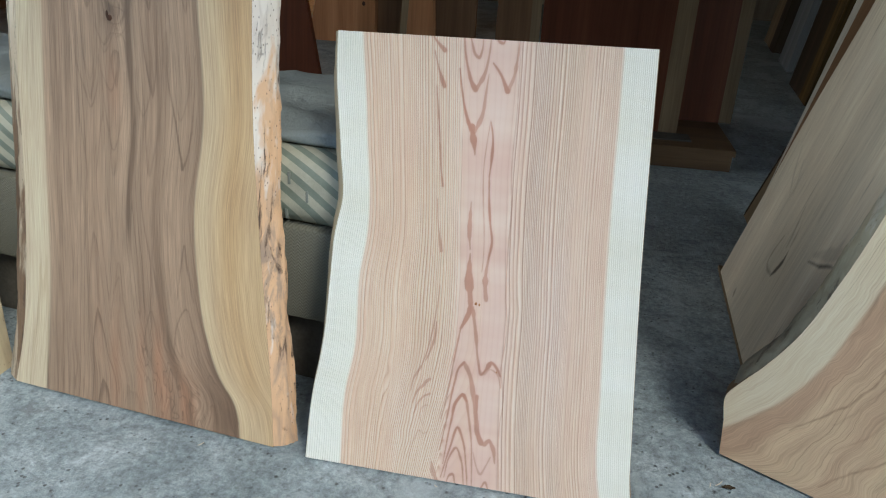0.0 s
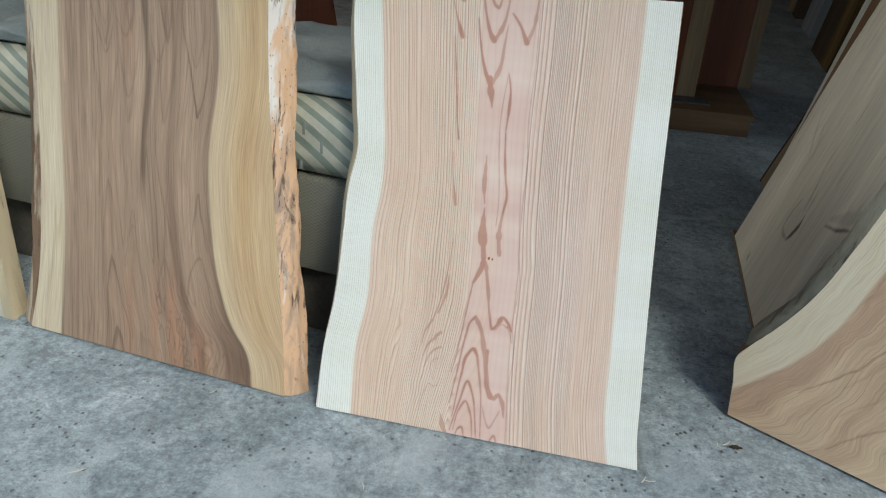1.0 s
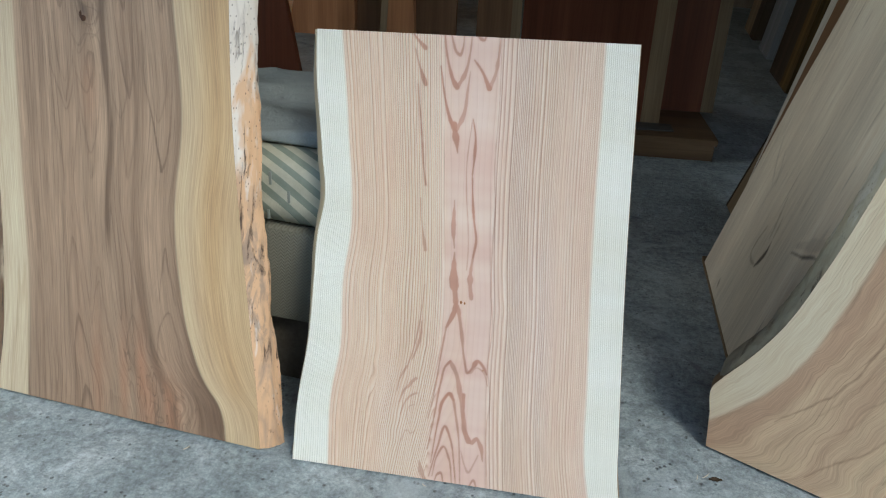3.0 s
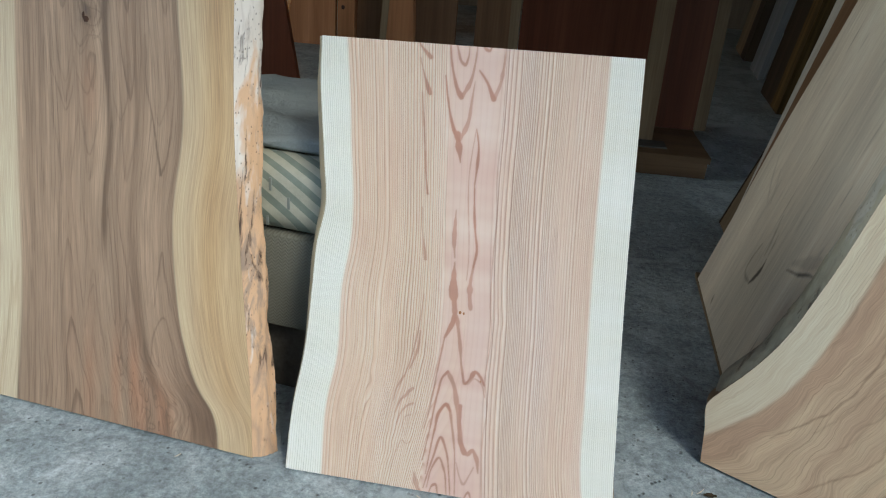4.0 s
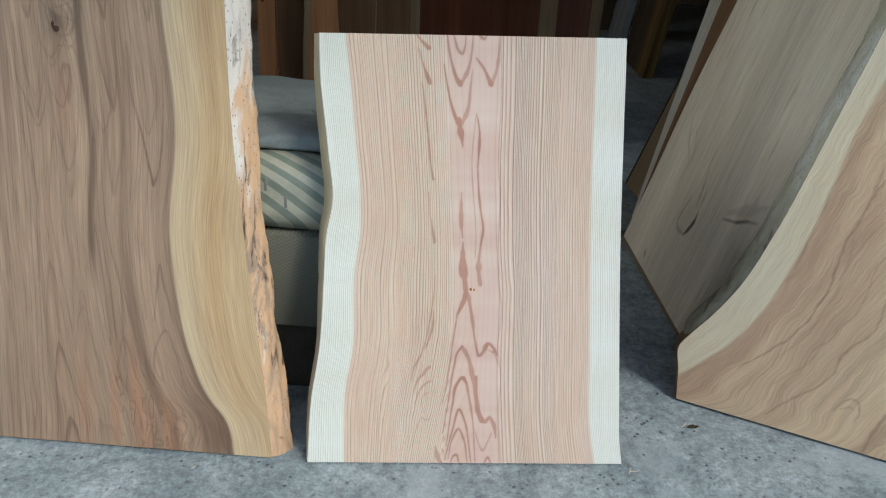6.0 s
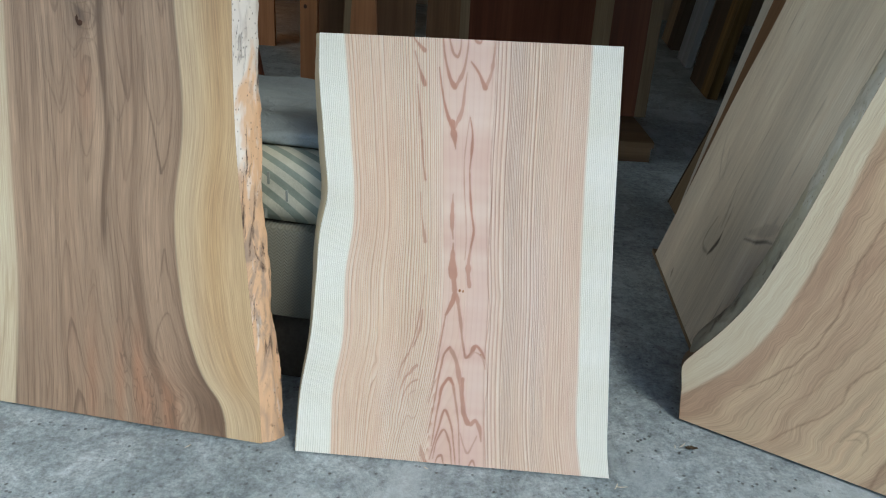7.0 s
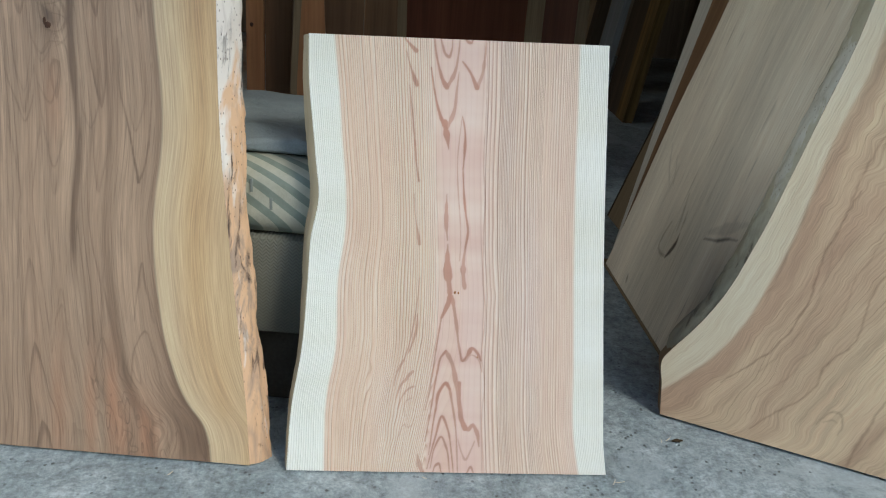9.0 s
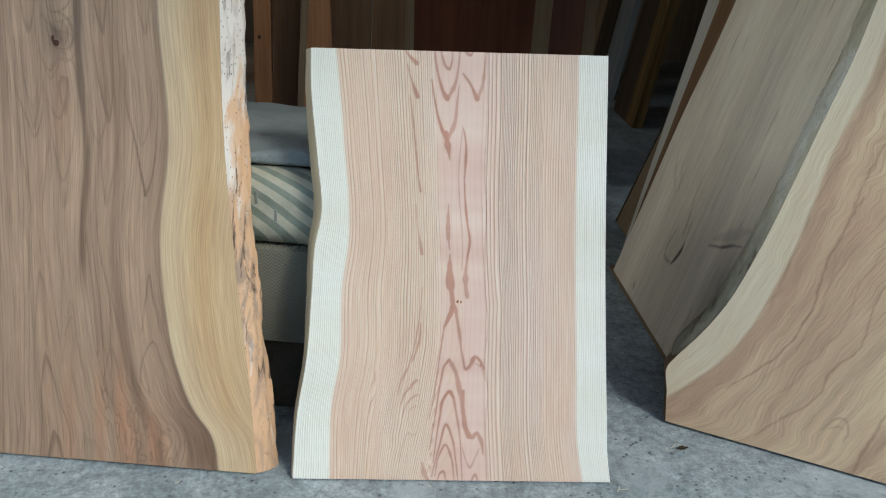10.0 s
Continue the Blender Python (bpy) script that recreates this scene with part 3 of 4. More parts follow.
    yield [(0.382, 0.410), (0.391, 0.359), (0.390, 0.262), (0.401, 0.192), (0.399, 0.147), (0.413, 0.0)], (0.001, 0.0011, 0.0008), 0.45
    # hooks of the disturbed patch
    yield [(0.229, 0.246), (0.222, 0.232), (0.216, 0.218), (0.212, 0.190)], (0.0022, 0.0018, 0.0006), 0.6
    yield [(0.249, 0.222), (0.241, 0.214), (0.236, 0.205), (0.228, 0.196), (0.218, 0.165)], (0.0028, 0.0024, 0.0007), 0.6
    yield [(0.252, 0.190), (0.244, 0.186), (0.232, 0.172), (0.222, 0.140)], (0.0018, 0.0015, 0.0006), 0.55
    yield [(0.250, 0.165), (0.240, 0.160), (0.236, 0.140), (0.242, 0.118)], (0.001, 0.0012, 0.0006), 0.35
    yield [(0.253, 0.105), (0.246, 0.100), (0.238, 0.106), (0.228, 0.085), (0.220, 0.04)], (0.001, 0.0012, 0.0007), 0.4


def cedar_fields(U, V, L, R):
    sl, sr, hl, hr = SAP_CL(V), SAP_CR(V), HEART_CL(V), HEART_CR(V)
    wl = np.clip((hl - U) / (hl - sl), 0, 1)
    wr = np.clip((U - hr) / (sr - hr), 0, 1)
    low = (np.maximum(0, 0.30 - V) / 0.30) ** 1.2
    patch = np.exp(-(((U - 0.20) / 0.055) ** 2 + ((V - 0.19) / 0.12) ** 2))
    inside = np.clip((U - hl) / (hr - hl), 0, 1)
    # straight rings that crowd and widen across the board, and drift outwards at the foot
    left = 38 * wl + 1.3 * N1(wl * 7, 0.3 + 0 * V) + 0.5 * N2(wl * 17, 0.25 * V) - 8.5 * low * (1 - wl) ** 1.6 * (1 - inside)
    left = left + patch * (1.5 * N4(U * 24, V * 15) + 0.5 * N1(U * 60, V * 40)) + 0.07 * N3(U * 20, V * 9)
    right = 41 * wr + 1.6 * N1(wr * 6 + 20, 0.7 + 0 * V) + 0.5 * N2(wr * 19, 0.2 * V) + 0.05 * N3(U * 20, V * 6)
    thread = -9 * np.minimum(inside, 1 - inside) + 0.5 * N2(U * 40, V * 3)
    left, right = left + thread * (inside > 0), right + thread * (inside < 1)
    low_wave = np.exp(-(((wr - 0.12) / 0.1) ** 2 + ((V - 0.42) / 0.12) ** 2))
    right = right + 0.25 * low_wave * N4(U * 30, V * 26)
    pl = np.clip((sl - U) / (sl - L), 0, 1)
    pr = np.clip((U - sr) / (R - sr), 0, 1)
    wavy = N4(1.5 + 0 * U, V * 13) * 0.5 + N4(7.5 + pl, V * 34) * 0.35
    ring = np.where(inside < 0.5, left + 15 * pl + 0.55 * wavy * step(0.0, 0.3, pl) * step(1.0, 0.6, pl), right + 17 * pr)
    sap = np.maximum(1 - step(sl - 0.004, sl + 0.004, U), step(sr - 0.005, sr + 0.005, U))
    heart = step(-0.02, 0.08, inside) * (1 - step(0.9, 1.01, inside))
    rosy = step(-0.25, 0.2, (U - hl) / (hr - hl)) * (1 - step(0.75, 1.35, (U - hl) / (hr - hl)))
    w = np.where(inside < 0.5, -wl, wr)
    tone = np.clip(0.12 + 0.28 * N3(w * 6, V * 0.5) * (1 - rosy) * (1 - 0.5 * wr) + 0.2 * N1(w * 15, V * 0.7) * (1 - rosy) + 0.25 * step(0.75, 0.95, wr) * (1 - step(0.0, 0.1, pr))
                   + 0.22 * step(0.5, 0.9, V) * step(0.3, 0.8, wr), 0, 1)
    blush = np.clip(rosy * (0.6 + 0.25 * N2(U * 40, V * 1.1)) + 0.3 * np.exp(-((wl / 0.35) ** 2)) * (inside <= 0.5) + 0.3 * patch + 0.22 * N2(w * 4, V * 2.5)
                    + (0.42 + 0.35 * np.exp(-(((wr - 0.5) / 0.35) ** 2 + ((V - 0.38) / 0.22) ** 2))) * (inside >= 0.5), 0, 1)
    crisp = np.clip(0.72 + 0.3 * N4(w * 6, V * 1.4) + 0.22 * N3(w * 16, V * 0.8) + 0.35 * np.exp(-(((wl - 0.28) / 0.25) ** 2)) * (inside < 0.5)
                    + 0.3 * sap - 0.5 * patch * (0.45 + N2(U * 22, V * 9)) - 0.35 * np.exp(-(((U - 0.13) / 0.05) ** 2 + ((V - 0.2) / 0.12) ** 2)), 0.12, 1.2) * (1 - 0.9 * heart) * (1 - 0.2 * (inside >= 0.5))
    return {"ring": ring + 60.86, "sap": sap, "tone": tone, "blush": blush, "crisp": crisp, "amber": 0.0 * U, "figure": strokes(U, V, cedar_figure()),
            "across": w * 0.2 + 0.01 * patch * N4(U * 26, V * 12), "along": V}


cedar = thing("cedar_board", leaning((-0.199, 1.504, 0.0), (0.681, -0.038), 12.0), "pinkish brushed cedar slab with pale sapwood edges, leaning on cloth-covered stand", "wood board", "leaning slabs")
board(cedar, LEFT_C, RIGHT_C, 0.888, 0.038, 470, 560, cedar_fields, M_CEDAR, M_TAN, (-0.008, 0.004), foot=0.004, top=lambda s: 0.018 * (s - 0.3))
live_edge(cedar, LEFT_C, -1, 0.036, 0.880, M_SAPEDGE, "pale wavy live edge", curve([(0, 0.006), (0.2, 0.008), (0.5, 0.016), (0.62, 0.019), (0.75, 0.016), (0.9, 0.012)]), 5, foot=0.006, power=0.8, rough=0.0012)


def knot_dot(parent, x, y, rx, ry, mat=M_KNOT, name="knot"):
    bm = bmesh.new()
    bmesh.ops.create_icosphere(bm, subdivisions=2, radius=1)
    for q in bm.verts:
        f = 1 + 0.25 * noise.noise(q.co * 2 + Vector((x * 50, y * 50, 0)))
        q.co = Vector((x + q.co.x * rx * f, y + q.co.y * ry * f, q.co.z * 0.0012))
    return part(name, bm, mat, parent)


knot_dot(cedar, 0.326, 0.397, 0.0026, 0.0034, M_ORANGE)
knot_dot(cedar, 0.333, 0.396, 0.0018, 0.003, M_ORANGE)
knot_dot(cedar, 0.381, 0.262, 0.0012, 0.0024, M_ORANGE)

# ---- the brown slab with yellow sapwood and a peeled edge ----
LEFT_W = curve([(0, 0.0), (0.13, 0.026), (0.263, 0.038), (0.485, 0.042), (0.728, 0.034), (1.0, 0.034), (1.9, 0.02)])
RIGHT_W = curve([(0, 0.673), (0.1, 0.664), (0.255, 0.644), (0.447, 0.618), (0.683, 0.591), (0.926, 0.577), (1.3, 0.57), (1.9, 0.56)])
SAP_WL = curve([(0, 0.086), (0.275, 0.104), (0.532, 0.100), (0.883, 0.097), (1.9, 0.09)])
SAP_WR = curve([(0, 0.592), (0.045, 0.586), (0.085, 0.572), (0.12, 0.545), (0.224, 0.501), (0.34, 0.478), (0.468, 0.466), (0.68, 0.481), (0.915, 0.460), (1.9, 0.45)])


def walnut_figure():
    """The darkest tongues and arches of the brown heartwood."""
    yield [(0.394, 0.84), (0.402, 0.734), (0.418, 0.669), (0.428, 0.61), (0.437, 0.572)], (0.0006, 0.0009, 0.0026), 0.8
    yield [(0.437, 0.572), (0.447, 0.60), (0.453, 0.630), (0.458, 0.693), (0.459, 0.80)], (0.0022, 0.001, 0.0006), 0.6
    yield [(0.410, 0.80), (0.418, 0.712), (0.430, 0.670), (0.444, 0.715), (0.447, 0.80)], (0.0006, 0.0012, 0.0006), 0.4
    yield [(0.180, 0.86), (0.187, 0.740), (0.203, 0.705), (0.217, 0.671), (0.230, 0.706), (0.236, 0.78)], (0.0006, 0.0012, 0.0006), 0.5
    yield [(0.192, 0.86), (0.203, 0.760), (0.216, 0.728), (0.224, 0.760), (0.226, 0.86)], (0.0006, 0.001, 0.0006), 0.35
    yield [(0.240, 0.76), (0.251, 0.675), (0.273, 0.588), (0.291, 0.655), (0.297, 0.75)], (0.0006, 0.0012, 0.0006), 0.5
    yield [(0.236, 0.79), (0.244, 0.742), (0.266, 0.710), (0.277, 0.740), (0.283, 0.79)], (0.0006, 0.0012, 0.0006), 0.45
    yield [(0.252, 0.66), (0.262, 0.60), (0.272, 0.535), (0.282, 0.60), (0.288, 0.66)], (0.0006, 0.001, 0.0006), 0.4
    yield [(0.228, 0.84), (0.238, 0.815), (0.251, 0.801), (0.262, 0.815), (0.270, 0.84)], (0.0006, 0.0012, 0.0006), 0.5
    yield [(0.324, 0.76), (0.329, 0.698), (0.343, 0.668), (0.355, 0.701), (0.358, 0.78)], (0.0006, 0.0012, 0.0006), 0.45
    yield [(0.185, 0.66), (0.196, 0.60), (0.206, 0.52), (0.203, 0.43), (0.196, 0.36)], (0.0006, 0.0011, 0.0006), 0.4
    yield [(0.429, 0.290), (0.437, 0.365), (0.444, 0.411), (0.454, 0.357), (0.470, 0.29)], (0.0008, 0.0016, 0.0008), 0.55
    yield [(0.345, 0.150), (0.355, 0.215), (0.366, 0.249), (0.378, 0.215), (0.388, 0.16)], (0.0008, 0.0014, 0.0008), 0.45
    yield [(0.424, 0.150), (0.435, 0.243), (0.452, 0.271), (0.469, 0.232), (0.487, 0.15)], (0.0008, 0.0016, 0.0008), 0.5
    yield [(0.268, 0.27), (0.275, 0.292), (0.283, 0.312), (0.291, 0.292), (0.297, 0.27)], (0.0008, 0.0012, 0.0008), 0.4
    yield [(0.262, 0.21), (0.270, 0.265), (0.283, 0.345), (0.295, 0.265), (0.304, 0.20)], (0.0008, 0.001, 0.0008), 0.35
    yield [(0.500, 0.225), (0.519, 0.160), (0.550, 0.106), (0.574, 0.070), (0.583, 0.010)], (0.0014, 0.003, 0.002), 0.5
    yield [(0.480, 0.200), (0.496, 0.130), (0.522, 0.090), (0.545, 0.060), (0.556, 0.0)], (0.0008, 0.0018, 0.001), 0.4
    yield [(0.455, 0.120), (0.470, 0.080), (0.466, 0.045), (0.476, 0.0)], (0.001, 0.004, 0.001), 0.4
    yield [(0.418, 0.060), (0.420, 0.030), (0.421, 0.0)], (0.0006, 0.0013, 0.0008), 0.8
    # swirl round the knot
    yield [(0.252, 0.888), (0.260, 0.876), (0.266, 0.868), (0.272, 0.858)], (0.001, 0.006, 0.002), 0.75
    yield [(0.246, 0.905), (0.245, 0.880), (0.254, 0.858), (0.270, 0.842), (0.282, 0.832)], (0.0006, 0.0014, 0.0008), 0.5
    yield [(0.262, 0.912), (0.280, 0.905), (0.294, 0.885), (0.296, 0.860), (0.288, 0.842)], (0.001, 0.003, 0.001), 0.45
    yield [(0.268, 0.896), (0.280, 0.888), (0.285, 0.870), (0.280, 0.852)], (0.0008, 0.002, 0.0008), 0.45
    yield [(0.300, 0.915), (0.308, 0.880), (0.302, 0.845), (0.290, 0.825), (0.278, 0.818)], (0.0008, 0.0016, 0.0008), 0.4
    yield [(0.226, 0.86), (0.234, 0.828), (0.251, 0.786), (0.268, 0.815), (0.276, 0.832)], (0.0006, 0.0012, 0.0006), 0.35


def walnut_fields(U, V, L, R):
    sl, sr = SAP_WL(V), SAP_WR(V)
    w = (U - sl) / (sr - sl)
    kx, ky = U - 0.272, V - 0.862
    knot = np.exp(-((kx / 0.030) ** 2 + (ky / 0.05) ** 2))
    ring = np.full(U.shape, 99.0)
    for c, top, drop, size, sharp in ((-0.05, 0.95, 1.5, 0.09, 1.0), (0.31, 0.53, 5.5, 0.04, 1.1), (0.47, 0.40, 6.0, 0.045, 1.1), (0.70, 0.36, 6.0, 0.04, 1.1), (0.93, 0.49, 7.0, 0.03, 1.1)):
        off = (w - c - 0.012 * N1(V * 3, c * 9)) * 0.37
        lobe = 165 * (np.sqrt(off**2 + size**2) - size) - drop * np.abs(V - top) ** sharp + 1.5 * c
        mixed = np.clip(0.5 + 0.5 * (lobe - ring) / 0.8, 0, 1)
        ring = lobe * (1 - mixed) + ring * mixed - 0.8 * mixed * (1 - mixed)
    ring = ring + 0.35 * N2(w * 6, V * 1.6) + 0.15 * N3(w * 18, V * 3) + 0.06 * N4(w * 40, V * 14) + (3.0 + 0.6 * N3(U * 60, V * 60)) * knot
    curl = np.exp(-(((w - 0.72) / 0.22) ** 2 + ((V - 0.07) / 0.12) ** 2))
    ring = ring + curl * (1.1 * N1(U * 24, V * 16) + 0.9 * N2(U * 60, V * 24) + 0.5 * N3(U * 120, V * 70))
    swirl = np.exp(-(((U - 0.545) / 0.025) ** 2 + ((V - 0.20) / 0.09) ** 2))
    ring = np.where(U > sr, (U - sr) * 110 + 0.6 * N3(U * 10, V * 2.2) + 0.25 * N4(U * 40, V * 9) + swirl * (1.6 * N1(U * 30, V * 22)), ring)
    sap_r = step(sr - 0.003, sr + 0.004, U)
    sap = np.maximum(1 - step(sl - 0.004, sl + 0.004, U), sap_r)
    core = 0.567 + 0.02 * N1(V * 5, 5)
    streak = np.exp(-((w - core) / 0.018) ** 2) * step(0.3, 0.6, V) * (0.8 + 0.4 * N2(V * 14, 3)) + 0.18 * np.exp(-((w - core - 0.02) / 0.05) ** 2) * step(0.15, 0.5, V)
    cloud = np.exp(-(((w - 0.72) / 0.16) ** 2 + ((V - 0.80) / 0.10) ** 2))
    slate = np.exp(-(((w - 0.92) / 0.07) ** 2)) * step(0.45, 0.62, V)
    # besides the streaks, tone gets darker towards the foot of the slab
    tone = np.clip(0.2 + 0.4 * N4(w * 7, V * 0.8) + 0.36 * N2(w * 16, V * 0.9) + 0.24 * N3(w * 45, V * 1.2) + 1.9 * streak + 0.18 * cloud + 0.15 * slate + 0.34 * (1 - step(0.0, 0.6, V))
                   + 0.4 * np.exp(-((U - sr) / 0.012) ** 2) + 0.5 * np.exp(-((kx / 0.02) ** 2 + (ky / 0.03) ** 2))
                   + 0.45 * np.exp(-(((w - 0.92) / 0.12) ** 2 + ((V - 0.05) / 0.10) ** 2)), 0, 1)
    flame = np.exp(-(((w - 0.58) / 0.19) ** 2 + ((V - 0.09) / 0.13) ** 2))
    rose = np.exp(-(((w - 0.45) / 0.05) ** 2)) * np.exp(-(((V - 0.72) / 0.08) ** 2))
    blush = np.clip(1.25 * flame * (0.6 + 0.9 * N3(U * 44, V * 4)) + 0.35 * rose + 0.18 * (1 + N1(w * 12, V * 0.7)) * 0.5, 0, 1)
    crisp = np.clip(0.62 + 0.4 * N3(w * 12, V * 2) - 0.2 * sap + 0.5 * swirl - 0.3 * slate + 0.25 * curl, 0.12, 1.15)
    return {"ring": ring + 80, "sap": sap, "tone": tone, "blush": blush, "crisp": crisp, "figure": strokes(U + 0.0012 * N4(U * 60, V * 30), V, walnut_figure(), 0.0022),
            "amber": sap_r * np.clip(0.45 + 0.5 * step(0.0, 0.09, U - sr) + 0.2 * N1(U * 20, V * 2), 0, 1),
            "across": np.where(U > sr, U - sr + 0.4, w * 0.4) + 0.012 * knot * np.sign(kx) + 0.02 * curl * N1(U * 24, V * 16) * (U < sr), "along": V}


walnut = thing("brown_board", leaning((-0.942, 1.626, 0.0), (0.667, -0.110), 11.2), "tall brown live-edge slab with yellow sapwood, standing on concrete", "wood board", "leaning slabs")
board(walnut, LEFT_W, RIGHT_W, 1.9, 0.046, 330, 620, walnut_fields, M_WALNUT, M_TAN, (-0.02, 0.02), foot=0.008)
live_edge(walnut, RIGHT_W, 1, 0.044, 1.88, M_PEEL, "peeled peach and cream live edge with dark cracks", curve([(0, 0.034), (0.1, 0.035), (0.25, 0.031), (0.45, 0.031), (0.7, 0.035), (0.95, 0.037), (1.9, 0.037)]), 8, nv=420, foot=0.01, power=0.85, rough=0.0035)
live_edge(walnut, LEFT_W, -1, 0.044, 1.88, M_BARK, "dark brown rough live edge", curve([(0, 0.052), (0.3, 0.060), (0.8, 0.055), (1.9, 0.05)]), 17, nv=420, foot=0.01, power=0.9, rough=0.003)
knot_dot(walnut, 0.262, 0.862, 0.007, 0.006)
knot_dot(walnut, 0.256, 0.869, 0.003, 0.007)

# ---- the golden slab with the sweeping edge ----
LEFT_Z = curve([(0, -0.002), (0.075, -0.013), (0.145, -0.022), (0.17, -0.008), (0.23, 0.030), (0.308, 0.071), (0.465, 0.121), (0.65, 0.163), (0.765, 0.187), (0.916, 0.219), (1.029, 0.235), (1.9, 0.42)])
EDGE_Z = curve([(0, -0.22), (0.057, -0.122), (0.147, -0.021), (0.308, 0.071), (0.465, 0.121), (0.65, 0.163), (0.765, 0.187), (0.916, 0.219), (1.029, 0.235), (1.9, 0.42)])
SAPW_Z = curve([(0, 0.13), (0.067, 0.10), (0.176, 0.082), (0.291, 0.079), (0.36, 0.071), (0.45, 0.068), (0.57, 0.058), (0.7, 0.046), (0.87, 0.046), (0.965, 0.038), (1.9, 0.035)])
RIGHT_Z = curve([(0, 0.80), (0.9, 0.84), (1.9, 0.86)])


def zelkova_figure():
    """Dark wandering lines between the colour bands of the golden heartwood."""
    yield [(0.262, 0.96), (0.254, 0.874), (0.231, 0.796), (0.212, 0.715), (0.205, 0.622), (0.198, 0.513)], (0.0008, 0.0016, 0.001), 0.6
    yield [(0.205, 0.60), (0.195, 0.504), (0.167, 0.360), (0.119, 0.265), (0.078, 0.161), (-0.005, 0.065)], (0.0008, 0.0012, 0.001), 0.35
    yield [(0.300, 0.62), (0.272, 0.521), (0.259, 0.440), (0.250, 0.337), (0.218, 0.246), (0.176, 0.189), (0.120, 0.120)], (0.0008, 0.0018, 0.0008), 0.7
    yield [(0.286, 0.50), (0.275, 0.42), (0.264, 0.330), (0.235, 0.240), (0.190, 0.170)], (0.0006, 0.001, 0.0006), 0.35
    yield [(0.400, 0.48), (0.373, 0.397), (0.362, 0.286), (0.324, 0.231), (0.317, 0.177), (0.252, 0.087), (0.20, 0.03)], (0.0008, 0.0016, 0.0008), 0.6
    yield [(0.360, 0.52), (0.336, 0.430), (0.322, 0.330), (0.290, 0.255), (0.255, 0.180), (0.205, 0.11)], (0.0006, 0.001, 0.0006), 0.4
    yield [(0.338, 0.084), (0.350, 0.115), (0.362, 0.122), (0.376, 0.120), (0.384, 0.100), (0.386, 0.069)], (0.0008, 0.0016, 0.0008), 0.5
    yield [(0.350, 0.095), (0.362, 0.104), (0.372, 0.100)], (0.0008, 0.0014, 0.0008), 0.45
    yield [(0.480, 0.24), (0.449, 0.149), (0.429, 0.075), (0.421, 0.0)], (0.0008, 0.003, 0.002), 0.45
    yield [(0.330, 0.80), (0.305, 0.70), (0.290, 0.62), (0.284, 0.56)], (0.0006, 0.0016, 0.0008), 0.5
    yield [(0.370, 0.92), (0.340, 0.82), (0.322, 0.74), (0.318, 0.68)], (0.0006, 0.0014, 0.0006), 0.4
    yield [(0.219, 0.885), (0.216, 0.865), (0.219, 0.846)], (0.0006, 0.0034, 0.0006), 0.7


def zelkova_fields(U, V, L, R):
    f = U - EDGE_Z(V)
    lean = np.gradient(EDGE_Z(np.linspace(0, 1.9, 400)), np.linspace(0, 1.9, 400))
    c = 1 / np.sqrt(1 + np.interp(V, np.linspace(0, 1.9, 400), lean) ** 2)
    p, q = f * c, V + 0.4 * U
    sw = SAPW_Z(V) * c
    deep = step(sw, sw + 0.03, p)
    inner = step(0.02, 0.26, p - sw)
    straight = (U - (0.46 * V - 0.06)) * 0.9
    flow = p * (1 - inner) + straight * inner
    ripple = 0.0026 * N1(q * 26, flow * 9) + 0.0012 * N2(q * 60, flow * 22)
    ring = (np.minimum(p, sw) / 0.0052 + np.maximum(0, flow - sw) / 0.0085 + 0.25 * N1(p * 30, q * 9) + 0.2 * N2(p * 40, q * 45)
            + deep * (1.2 * N3(flow * 9, q * 2.2) + 0.5 * N4(flow * 20, q * 6) + ripple / 0.0085))
    sap = 1 - step(sw - 0.005, sw + 0.005, f * c)
    g = flow - sw
    band = np.exp(-((g - 0.02) / 0.022) ** 2) + 0.7 * np.exp(-((g - 0.075 + 0.01 * N4(q * 5, 3)) / 0.014) ** 2)
    tone = np.clip(0.14 + 0.45 * N2(flow * 24, q * 2) + 0.3 * N1(flow * 70, q * 4) + 0.35 * band + 0.3 * np.exp(-(((U - 0.45) / 0.06) ** 2 + (V / 0.12) ** 2)), 0, 1)
    blush = np.clip(0.12 + 0.5 * N4(flow * 12, q * 2) + 0.35 * N3(flow * 40, q * 3) + 0.55 * band + 0.3 * np.exp(-((V / 0.16) ** 2)), 0, 1)
    crisp = np.clip(0.3 + 0.9 * N3(flow * 16 + 5, q * 3) + 0.5 * N2(flow * 50, q * 9) + 0.55 * sap, 0.0, 1.2)
    return {"ring": ring + 40, "sap": sap, "tone": tone, "blush": blush, "crisp": crisp, "amber": 0.0 * U,
            "figure": strokes(U + 0.0035 * N1(q * 24, 4 + 0 * U) + 0.0018 * N2(q * 70, U * 20), V + 0.003 * N3(U * 40, V * 22), zelkova_figure(), 0.003),
            "across": flow + 2 * ripple, "along": q}


zelkova = thing("golden_board", leaning((0.694, 1.685, 0.0), (0.374, -0.227), 9.0), "golden brown slab with sweeping pale sapwood edge, standing on concrete", "wood board", "leaning slabs")
board(zelkova, LEFT_Z, RIGHT_Z, 1.9, 0.050, 330, 600, zelkova_fields, M_ZELKOVA, M_TAN, (-0.012, 0.0), foot=0.008)
